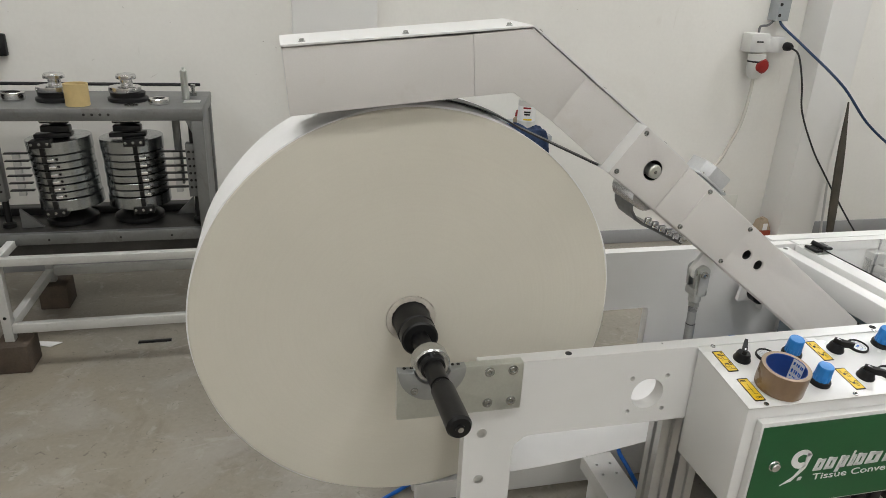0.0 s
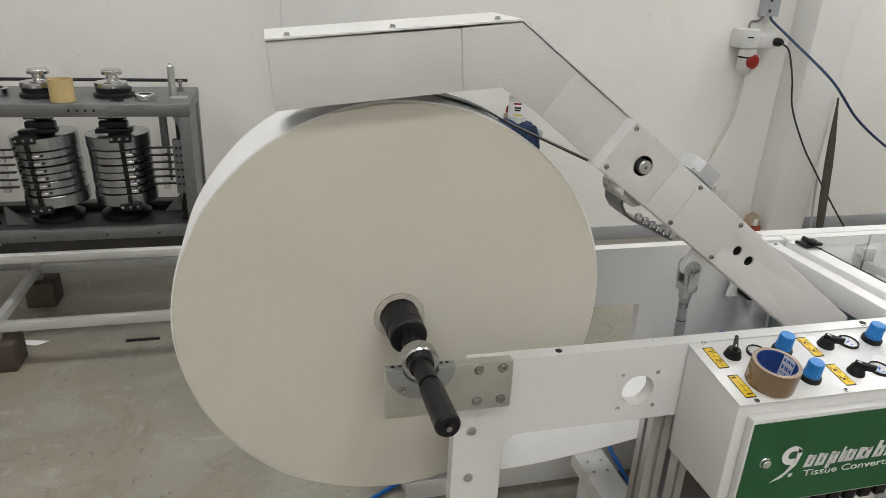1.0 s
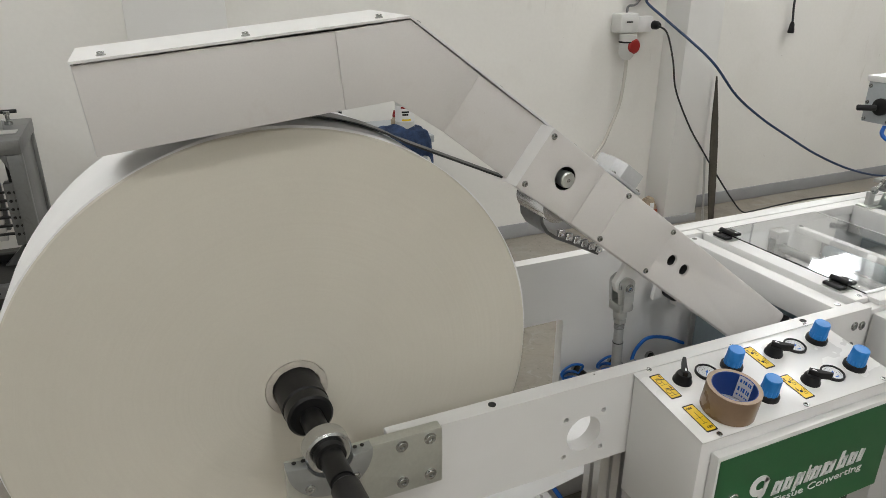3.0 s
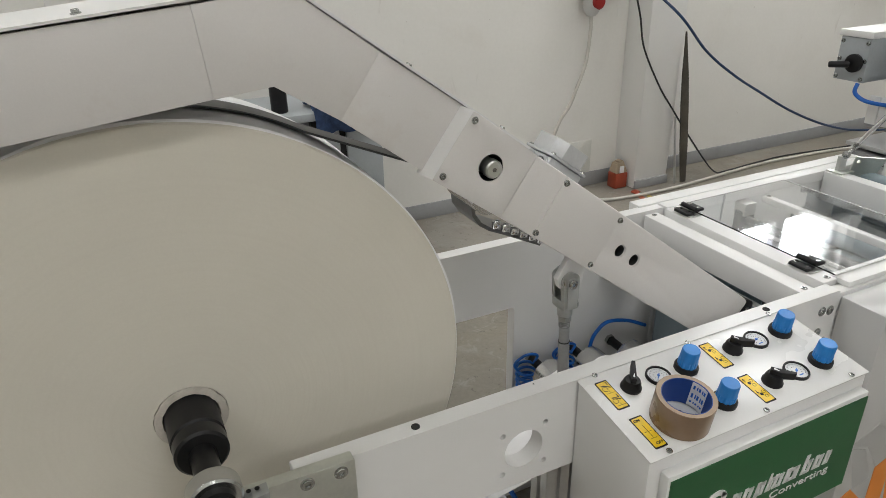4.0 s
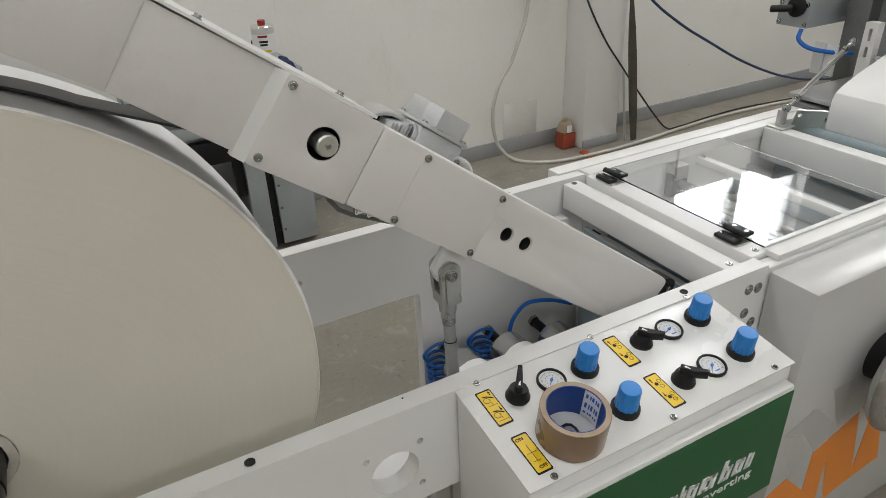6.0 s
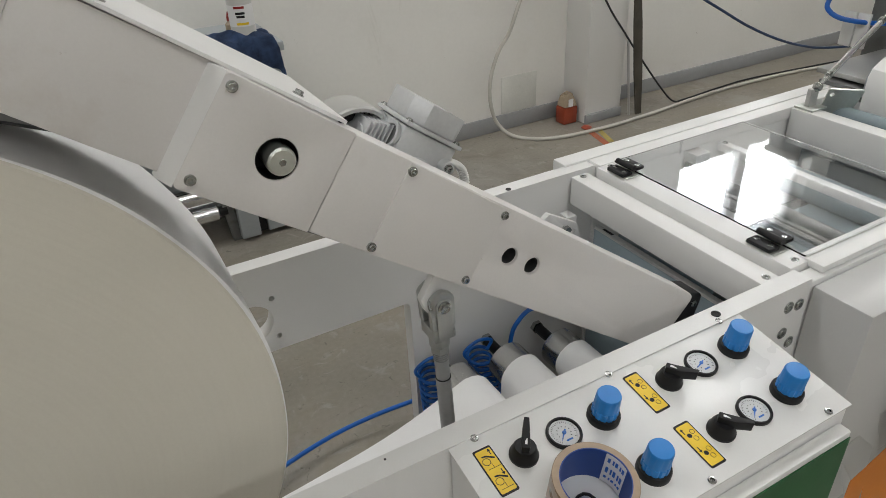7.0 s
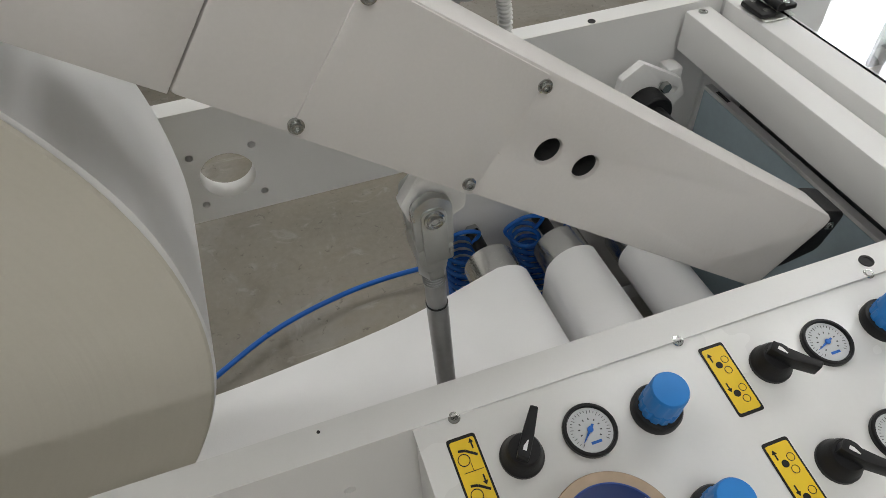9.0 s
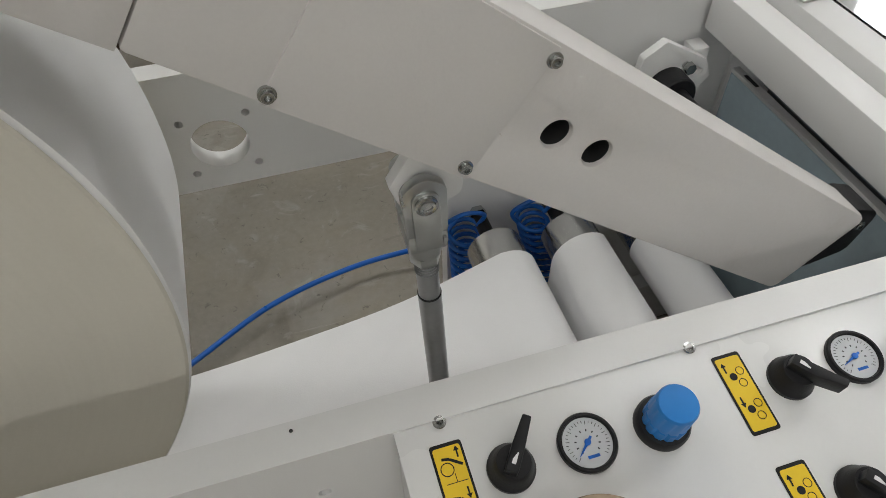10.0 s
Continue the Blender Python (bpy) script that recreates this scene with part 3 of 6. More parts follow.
def shaft():
    s = thing("roll_shaft", "black steel roll shaft with a bearing and grip end", "shaft", (RX, -0.2, RZ))
    part("cone", lathe([(0.030, 0.088), (0.0345, 0.092), (0.0355, RY0 + 0.05)], (RX, 0, RZ), "y", 40), BLACK, s)
    part("collar", lathe([(0.018, 0.064), (0.030, 0.064), (0.0335, 0.067), (0.0335, 0.087), (0.028, 0.0875)], (RX, 0, RZ), "y", 40), BLACKSTEEL, s, "black flanged collar")
    part("rod", rod((RX, -0.083, RZ), (RX, RY0 + 0.19, RZ), 0.0165, 28), BLACKSTEEL, s)
    bearing = part("bearing", lathe([(0.0215, -0.024), (0.0285, -0.025), (0.0315, -0.023), (0.0320, -0.021), (0.0320, -0.001), (0.0215, 0.0)], (RX, 0, RZ), "y", 40, closed=False), BEARINGSTEEL, s, "bright ball bearing ring")
    part("bearing_seal", lathe([(0.0165, -0.0235), (0.0255, -0.0235), (0.0255, -0.002), (0.0165, -0.002)], (RX, 0, RZ), "y", 40, closed=False), BLACK, bearing)
    part("hub_ring", lathe([(0.0165, -0.034), (0.021, -0.033), (0.022, -0.0237), (0.0165, -0.0237)], (RX, 0, RZ), "y", 32, closed=False), BLACKSTEEL, s)
    part("neck", rod((RX, -0.093, RZ), (RX, -0.080, RZ), 0.0140, 28), BLACK, s)
    part("grip", lathe([(0.0, -0.198), (0.007, -0.198), (0.007, -0.195), (0.0165, -0.195), (0.0195, -0.190), (0.0190, -0.095), (0.017, -0.092)], (RX, 0, RZ), "y", 32), BLACKSTEEL, s, "black grip end of the shaft")
    askew, pivot = Matrix.Rotation(radians(1.5), 4, "Z"), Vector((RX, RY0, RZ))
    s.matrix_basis = Matrix.Translation(pivot) @ askew @ Matrix.Translation(Vector((RX, -0.2, RZ)) - pivot)
    part("end_mark", lathe([(0.0, -0.1995), (0.0045, -0.1995), (0.0045, -0.1982)], (RX, 0, RZ), "y", 16), BOLT, s)


def bearing_block():
    b = thing("bearing_plate", "zinc-plated steel bearing plate screwed to the side plate", "bracket", (-0.51, -0.01, 0.6))
    SX = RX + 0.0045
    outline = rounded([(-0.603, 0.595), (-0.380, 0.595), (-0.380, 0.690), (-0.603, 0.690)], 0.003)
    part("plate", plate(outline, -0.012, NEAR0 - 0.0005, bevel=0.0008), ZINC, b)
    half = [(SX + 0.058 * math.cos(a), 0.702 + 0.058 * math.sin(a)) for a in (math.pi + math.pi * k / 24 for k in range(25))]
    seat = [(SX + 0.0315 * math.cos(a), RZ + 0.0315 * math.sin(a)) for a in (-0.25 - (math.pi - 0.5) * k / 16 for k in range(17))]
    part("saddle", plate(half + [(p[0], min(p[1], 0.702)) for p in seat], -0.031, -0.0125, bevel=0.0006), SADDLE, b, "half-round zinc bearing saddle")
    for dx in (-0.046, -0.034, 0.036, 0.046):
        part("screw", lathe([(0.003, 0), (0.003, 0.001), (0, 0.001)], (SX + dx, -0.019, 0.702), seg=10), BLACKSTEEL, b)
    for dx in (-0.03, 0.032):
        part("screw", cap_screw((SX + dx, -0.031, 0.664), FRONT, 0.005, 0.002), BOLT, b)
    for x in (-0.442, -0.399):
        for z in (0.676, 0.613):
            part("screw", cap_screw((x, -0.012, z), FRONT, 0.0068, 0.003), BOLT, b)


paper_roll()
shaft()
bearing_block()


# ---- the belt-drive arm ----
AY, AF = 0.113, 0.268           # front and back of the hooded part


def arm():
    a = thing("roll_driver", "white painted sloping belt-drive arm resting on the roll", "machine arm", (0.43, 0.15, 0.6))
    # front sheet in its welded lengths
    part("front_sheet", plate([(-0.767, 1.196), (-0.7585, 1.0935), (-0.4618, 1.1255), (-0.4698, 1.2232)], AY, AY + 0.004, bevel=0.0008), ARM, a)
    part("front_sheet", plate([(-0.4699, 1.2232), (-0.4619, 1.1255), (-0.396, 1.1325), (-0.3225, 1.0842), (-0.2685, 1.1595), (-0.370, 1.2345)], AY - 0.0016, AY + 0.004, bevel=0.0008), ARM, a)
    part("front_sheet", plate([(-0.2688, 1.1596), (-0.3228, 1.0843), (-0.218, 1.003), (-0.158, 1.0815)], AY, AY + 0.004, bevel=0.0008), ARM, a)
    # hood: underside, back and end
    part("back_sheet", plate([(-0.767, 1.198), (-0.7585, 1.108), (-0.39, 1.159), (-0.085, 0.942), (-0.05, 1.005), (-0.370, 1.2365)], AF - 0.003, AF), ARM, a)
    part("end_sheet", strip([(-0.7665, 1.196), (-0.758, 1.0950)], AY + 0.0042, AF - 0.0032, 0.003), WHITE, a)
    # lid with a thin shadow gap under it
    lid_path = [(-0.769, 1.1992), (-0.371, 1.2378), (-0.359, 1.2298), (-0.057, 1.0105)]
    part("lid", strip(lid_path, AY - 0.004, AF + 0.004, 0.003), WHITE, a, "thin white lid of the arm hood")
    for x, z, tilt in ((-0.736, 1.2040, 5.5), (-0.575, 1.2198, 5.5), (-0.405, 1.2362, 5.5), (-0.352, 1.2265, -36), (-0.225, 1.1342, -36), (-0.09, 1.0362, -36)):
        bm = cap_screw((0, 0, 0), UP, 0.0040, 0.0045)
        bm.transform(pose(x, AY + 0.02, z, 0, -tilt, 0))
        part("lid_screw", bm, BOLT, a)
    # raised cover with a chamfered left edge
    raised = rounded([(-0.214, 0.9965), (-0.1125, 0.9235), (-0.055, 1.0045), (-0.153, 1.0785)], [0.006, 0.0, 0.0, 0.006])
    part("raised_cover", plate(raised, 0.094, AY + 0.003, [circle(-0.1275, 0.9985, 0.0187, 32)], bevel=0.0006), ARM, a)
    edge = bmesh.new()
    vs = [edge.verts.new(p) for p in ((-0.223, AY, 1.0005), (-0.214, 0.0942, 0.9965), (-0.153, 0.0942, 1.0785), (-0.162, AY, 1.0825), (-0.223, AY + 0.01, 1.0005), (-0.214, AY + 0.01, 0.9965), (-0.153, AY + 0.01, 1.0785), (-0.162, AY + 0.01, 1.0825))]
    for f in ((0, 1, 2, 3), (4, 7, 6, 5), (0, 4, 5, 1), (3, 2, 6, 7), (0, 3, 7, 4), (1, 5, 6, 2)):
        edge.faces.new([vs[i] for i in f])
    bmesh.ops.recalc_face_normals(edge, faces=edge.faces[:])
    # whiter than the cover, so the light it catches is in its colour
    part("chamfer", edge, WHITE, a, "chamfered edge of the raised cover, coloured lighter as if lit")
    hub = part("hub_recess", lathe([(0.0185, 0.0955), (0.0185, 0.125), (0.0, 0.125)], (-0.1275, 0, 0.9985), "y", 32, closed=False), BLACK, a, "black hub recess")
    part("hub_bolt", lathe([(0.0, 0.0895), (0.0105, 0.0895), (0.0125, 0.0915), (0.0130, 0.094), (0.0130, 0.103), (0.0118, 0.104), (0.0118, 0.124)], (-0.1245, 0, 0.9965), "y", 28), ZINC, hub, "zinc-plated hub bolt")
    part("bolt_centre", lathe([(0.0, 0.0888), (0.0030, 0.0888), (0.0034, 0.0891), (0.0034, 0.0896)], (-0.1245, 0, 0.9965), "y", 6), BOLT, hub)
    # lower arm: a folded casing with rounded edges
    low = rounded([(-0.112, 0.9232), (0.362, 0.570), (0.430, 0.645), (-0.0545, 1.0040)], [0, 0.012, 0.012, 0])
    part("casing", plate(low, 0.094, 0.134, [circle(0.109, 0.821, 0.0100, 24), circle(0.140, 0.7975, 0.0100, 24)], bevel=0.0035), ARM, a)
    # dark cups paint the shade inside the two casing holes
    part("hole_shade", lathe([(0.0098, 0.098), (0.0098, 0.13), (0, 0.13)], (0.109, 0, 0.821), "y", 24, closed=False), DARK, a)
    part("hole_shade", lathe([(0.0098, 0.098), (0.0098, 0.13), (0, 0.13)], (0.140, 0, 0.7975), "y", 24, closed=False), DARK, a)
    cover = [(-0.0585, 0.8845), (0.0505, 0.8030), (0.1035, 0.8835), (-0.0035, 0.9645)]
    part("access_cover", plate(cover, 0.0925, 0.0945, bevel=0.0005), ARM, a, "thin screwed access cover")
    for x, y, z in ((-0.152, 0.094, 1.066), (-0.199, 0.094, 0.999), (-0.004, 0.0925, 0.9555), (-0.0535, 0.0925, 0.889), (0.1, 0.0925, 0.877), (0.0495, 0.0925, 0.8135)):
        part("screw", cap_screw((x, y, z), FRONT, 0.0036, 0.0040), BOLT, a)
    # far cheek, shaft and pulley at the lower end
    part("inner_plate", plate([(-0.10, 0.925), (0.355, 0.577), (0.415, 0.639), (-0.055, 0.994)], 0.16, 0.166), WHITE, a)
    part("pivot_bracket", plate(rounded([(0.39, 0.56), (0.455, 0.575), (0.47, 0.625), (0.43, 0.64)], 0.014), 0.112, 0.150, bevel=0.001), BLACK, a, "black pivot bracket")
    part("screw", cap_screw((0.452, 0.112, 0.612), FRONT, 0.004, 0.003), BOLT, a)
    # lug under the arm for the lift cylinder
    part("lug", plate(rounded([(0.028, 0.822), (0.056, 0.801), (0.056, 0.770), (0.03, 0.757), (0.012, 0.769), (0.006, 0.787)], [0, 0, 0.01, 0.012, 0.008, 0.002]), 0.1155, 0.1265, bevel=0.001), WHITE, a)
    # drive pulley inside the arm
    part("pulley", lathe([(0.012, 0.17), (0.03, 0.17), (0.03, 0.26), (0.012, 0.26)], (-0.085, 0, 0.925), "y", 32), ALU, a, "bright drive pulley")


def belt():
    pts = []
    for k in range(26):
        ang = radians(97 - 38 * k / 25)
        pts.append((RX + (RR + 0.004) * math.cos(ang), RZ + (RR + 0.004) * math.sin(ang)))
    end = Vector((-0.142, 0.962))
    last = Vector(pts[-1])
    pts += [tuple(last.lerp(end, k / 6)) for k in range(1, 7)]
    b = thing("drive_belt", "black flat rubber drive belt lying over the paper roll", "belt", (RX, 0.2, 1.11))
    part("band", strip(pts, 0.205, 0.255, 0.003), RUBBER, b)
    upper = [(-0.70, 1.168), (-0.40, 1.196), (-0.09, 0.985)]
    part("return_band", strip(upper, 0.195, 0.262, 0.005), RUBBER, b)


def motor():
    m = thing("gear_motor", "grey cast aluminium gear motor with square terminal box", "motor", (0.06, 0.25, 0.88))
    R = pose(0.09, 0.0, 0.89, 0, 36, 0)
    cast = material("cast_aluminium", (0.56, 0.57, 0.575), 0.45, 0.4, vary=0.10, scale=14, fine=250, bump=0.015)

    def put(name, bm, mat, parent, label=""):
        bm.transform(R)
        return part(name, bm, mat, parent, label)
    put("gear_housing", box((-0.075, 0.202, -0.05), (0.002, 0.272, 0.027), 0.004), cast, m)
    put("flange", lathe([(0.0, 0.196), (0.034, 0.196), (0.036, 0.198), (0.036, 0.2015)], (-0.036, 0, -0.035), "y", 36), cast, m)
    put("lug", lathe([(0.0, 0.190), (0.008, 0.190), (0.009, 0.192), (0.009, 0.2015)], (-0.006, 0, 0.004), "y", 20), cast, m)
    put("screw", cap_screw((-0.006, 0.190, 0.004), FRONT, 0.0042, 0.004), BOLT, m)
    for y in (0.219, 0.254):
        gl = put("cable_gland", lathe([(0.0155, 0), (0.0165, -0.002), (0.0165, -0.005), (0.0125, -0.005), (0.0125, 0.0)], (-0.0752, y, 0.009), "x", 28, closed=False), cast, m)
        put("gland_plug", lathe([(0.0124, -0.001), (0.0, -0.001)], (-0.0752, y, 0.009), "x", 24, closed=False), STEEL, gl)
    for k in range(6):
        put("cooling_fin", box((-0.105 + k * 0.0055, 0.222, -0.03), (-0.1025 + k * 0.0055, 0.262, 0.012 + 0.0015 * k), 0.0008), cast, m)
    put("body", rod((-0.108, 0.243, -0.024), (-0.076, 0.243, -0.024), 0.028, 28), cast, m)
    tb = put("terminal_box", box((-0.079, 0.198, 0.0275), (0.004, 0.274, 0.0325), 0.0015), cast, m)
    outline = [(-0.072, 0.220), (-0.055, 0.203), (-0.010, 0.203), (-0.001, 0.212), (-0.001, 0.268), (-0.072, 0.268)]
    put("terminal_lid", plate(outline, 0.033, 0.0605, axis="z", bevel=0.0012), cast, tb, "faceted terminal box lid")
    for x in (-0.073, -0.002):
        for y in (0.2045, 0.269):
            put("screw", cap_screw((x, y, 0.0325), UP, 0.0034, 0.003), BOLT, tb)
    bend = [(0.112, 0.232, 0.885), (0.128, 0.232, 0.872), (0.136, 0.236, 0.845), (0.14, 0.25, 0.80), (0.15, 0.3, 0.75)]
    part("conduit", tube(bend, 0.005, 14), SOCKET, m, "grey corrugated conduit")
    for p in smooth_path(bend, 8)[:30]:
        part("conduit_rib", lathe([(0.0048, -0.0013), (0.0066, 0), (0.0048, 0.0013)], p, "z", 14), SOCKET, m)
    wheel = lathe([(0.044, 0.05), (0.044, 0), (0.048, 0), (0.050, 0.002), (0.050, 0.05), (0.044, 0.05)], (0.003, 0.245, 0.922), "y", 48, closed=False)
    part("pulley_guard", wheel, PROFILE, m, "round bright pulley guard")
    part("guard_inside", lathe([(0.0, 0.262), (0.0435, 0.262), (0.0435, 0.265), (0, 0.265)], (0.003, 0, 0.922), "y", 40), BLACK, m)
    under = [(-0.094, 0.925), (-0.099, 0.905), (-0.096, 0.885), (-0.085, 0.868), (-0.068, 0.856), (-0.04, 0.843), (0.0, 0.823), (0.03, 0.808)]
    part("tension_bracket", strip(under, 0.2, 0.27, 0.006), STEEL, m, "dark steel belt tension bracket")
    for k in range(6):
        part("chain_link", box((-0.066 + 0.017 * k, 0.190, 0.858 - 0.0088 * k), (-0.053 + 0.017 * k, 0.199, 0.871 - 0.0088 * k), 0.002), CHROME, m)


def cylinder():
    c = thing("lift_cylinder", "bright pneumatic lift rod with a zinc clevis", "pneumatic cylinder", (0.03, 0.11, 0.3))
    cx, cy, cz = 0.0265, 0.121, 0.780
    lean = Matrix.Translation((cx, 0, cz)) @ Matrix.Rotation(radians(-2.2), 4, "Y") @ Matrix.Translation((-cx, 0, -cz))

    def put(name, bm, mat, label=""):
        bm.transform(lean)
        part(name, bm, mat, c, label)
    outline = rounded([(cx - 0.0145, cz - 0.032), (cx + 0.0145, cz - 0.032), (cx + 0.0155, cz + 0.010), (cx, cz + 0.020), (cx - 0.0155, cz + 0.010)], [0.002, 0.002, 0.011, 0.012, 0.011])
    for y0, y1 in ((0.104, 0.112), (0.130, 0.138)):
        put("clevis_cheek", plate(outline, y0, y1, bevel=0.001), CLEVIS)
    put("clevis_body", box((cx - 0.0145, 0.104, cz - 0.050), (cx + 0.0145, 0.138, cz - 0.032), 0.003), CLEVIS)
    put("clevis_neck", rod((cx, cy, cz - 0.066), (cx, cy, cz - 0.050), 0.0125, 28, bevel=0.002), CLEVIS)
    put("clip", plate(rounded([(cx - 0.0095, cz - 0.044), (cx + 0.0095, cz - 0.044), (cx + 0.0095, cz + 0.009), (cx - 0.0095, cz + 0.009)], [0.002, 0.002, 0.0085, 0.0085]), 0.1012, 0.1038, bevel=0.0006), CLEVIS, "zinc spring clip")
    put("clip_tab", box((cx + 0.0098, 0.101, cz - 0.044), (cx + 0.0125, 0.120, cz - 0.036), 0.0008), CLEVIS)
    put("pin", lathe([(0, 0.0985), (0.003, 0.0985), (0.0035, 0.0975), (0.0055, 0.0970), (0.006, 0.0985), (0.0078, 0.0990), (0.0078, 0.1011), (0.007, 0.1012), (0.007, 0.142), (0, 0.142)], (cx, 0, cz), "y", 24), BOLT)
    put("lock_nut", lathe([(0.0115, 0), (0.012, 0.0015), (0.012, 0.0075), (0.0115, 0.009)], (cx, cy, cz - 0.0755), "z", 6), CLEVIS)
    for k in range(4):
        put("thread_turn", lathe([(0.0088, 0), (0.0096, 0.0012), (0.0088, 0.0024)], (cx, cy, cz - 0.088 + 0.003 * k), "z", 24), STEEL)
    put("rod", rod((cx, cy, 0.52), (cx, cy, cz - 0.06), 0.0088, 24), RODSTEEL, "polished piston rod")
    put("rod_collar", rod((cx, cy, cz - 0.118), (cx, cy, cz - 0.1165), 0.0097, 24), BLACKSTEEL)
    put("sleeve", rod((cx, cy, 0.30), (cx, cy, cz - 0.118), 0.0095, 24), RODSTEEL, "dull steel sleeve")
    put("body", rod((cx, cy, 0.05), (cx, cy, 0.34), 0.022, 24), PROFILE)


arm()
belt()
motor()
cylinder()


# ---- guide rollers and the paper web ----
def guide_roller(x, z, label, with_paper=True):
    r = thing("guide_roller", label, "roller", (x, 0.25, z), "guide rollers under the arm")
    part("drum", lathe([(0.012, 0.062), (0.036, 0.062), (0.039, 0.065), (0.039, 0.389), (0.036, 0.392), (0.012, 0.392)], (x, 0, z), "y", 48), TURNED, r, "turned aluminium drum")
    part("axle", rod((x, 0.036, z), (x, 0.455, z), 0.0085, 16), BLACKSTEEL, r)
    part("nut", lathe([(0.0105, 0.393), (0.0105, 0.452)], (x, 0, z), "y", 20), BLACK, r)
    if with_paper:
        part("wrapped_paper", lathe([(0.0396, 0.146), (0.0412, 0.147), (0.0412, 0.342), (0.0396, 0.344)], (x, 0, z), "y", 56), PAPER, r, "white tissue wrapped round the drum")


ROLLERS = ((0.195, 0.370), (0.306, 0.368), (0.428, 0.350))
for x, z in ROLLERS:
    guide_roller(x, z, "aluminium guide roller carrying white tissue")


def web():
    w = thing("paper_web", "white tissue web running from the roll to the rollers", "paper", (-0.1, 0.24, 0.35))
    x1, z1 = ROLLERS[0]
    run = smooth_path([(RX + 0.02, 0, RZ - RR - 0.001), (-0.43, 0, 0.309), (-0.25, 0, 0.316), (-0.1, 0, 0.334), (0.05, 0, 0.362), (x1 - 0.008, 0, z1 + 0.0425)], 5)
    path = [(p.x, p.z) for p in run]
    path += [(x1 + 0.0425 * math.sin(t), z1 + 0.0425 * math.cos(t)) for t in (radians(10 + 16 * k) for k in range(6))]
    path.append((x1 + 0.045, 0.2))
    part("sheet", strip(path, 0.147, 0.342, 0.0012), PAPER, w)
    x2, z2 = ROLLERS[1]
    side = [(x2 - 0.044, 0.2)] + [(x2 - 0.0425 * math.cos(t), z2 + 0.0425 * math.sin(t)) for t in (radians(15 * k) for k in range(10))]
    part("sheet", strip(side, 0.147, 0.342, 0.0012), PAPER, w)


web()


def helix(center, r, h, turns, r_wire, lean=(0, 0)):
    pts = [(center[0] + r * math.cos(2 * math.pi * turns * k / (turns * 14)) + lean[0] * k / (turns * 14), center[1] + r * math.sin(2 * math.pi * turns * k / (turns * 14)) + lean[1] * k / (turns * 14),
            center[2] - h * k / (turns * 14)) for k in range(turns * 14 + 1)]
    return tube(pts, r_wire, 13, smooth=False)


def hoses():
    for (x, y, z), lean in (((0.166, 0.434, 0.372), (0.012, 0)), ((0.268, 0.430, 0.372), (0.05, 0))):
        h = thing("coiled_hose", "bright blue coiled pneumatic hose", "hose", (x, y, z - 0.1))
        part("coil", helix((x, y, z), 0.0225, 0.19, 12, 0.0034, lean), HOSE, h)
        part("lead", tube([(x + 0.02, y, z), (x + 0.03, y + 0.0, z + 0.02), (x + 0.0, y, z + 0.03), (x - 0.03, y, z + 0.015), (x - 0.02, y, z - 0.01)], 0.0032, 14), HOSE, h)
    solo("air_hose", tube([(-0.60, 0.42, 0.008), (-0.45, 0.50, 0.012), (-0.3, 0.575, 0.028), (-0.15, 0.648, 0.042), (0.0, 0.688, 0.045), (0.13, 0.695, 0.05), (0.26, 0.66, 0.08), (0.34, 0.58, 0.16), (0.36, 0.52, 0.25)], 0.0055, 14), HOSE, "blue air hose arching over the floor", "hose")
    solo("air_hose", tube([(0.34, 0.43, 0.33), (0.345, 0.43, 0.38), (0.358, 0.43, 0.408), (0.39, 0.43, 0.428), (0.45, 0.43, 0.415), (0.51, 0.43, 0.385)], 0.0045, 14), HOSE, "blue air hose looped beside the side plate", "hose")
    solo("air_hose", tube([(0.24, 0.375, 0.165), (0.16, 0.362, 0.17), (0.078, 0.362, 0.178), (0.050, 0.335, 0.172), (0.046, 0.27, 0.165), (0.048, 0.19, 0.14), (0.055, 0.12, 0.07)], 0.0055, 14), HOSE, "blue air hose in the machine base", "hose")
    solo("air_hose", tube([(-0.55, 0.5, 0.02), (-0.48, 0.48, 0.06), (-0.42, 0.5, 0.03), (-0.33, 0.56, 0.008)], 0.0055, 14), HOSE, "blue air hose lying under the roll", "hose")


hoses()


# ---- control box ----
PANEL_TILT = 8.6


def on_panel(x, y, up=0.0, spin=0.0):
    z = 0.6755 + (y - 0.006) * math.tan(radians(PANEL_TILT))
    return Matrix.Translation((x, y, z)) @ Matrix.Rotation(radians(PANEL_TILT), 4, "X") @ Matrix.Translation((0, 0, up + 0.0011)) @ Matrix.Rotation(radians(spin), 4, "Z")


def moved(bm, m):
    bm.transform(m)
    return bm


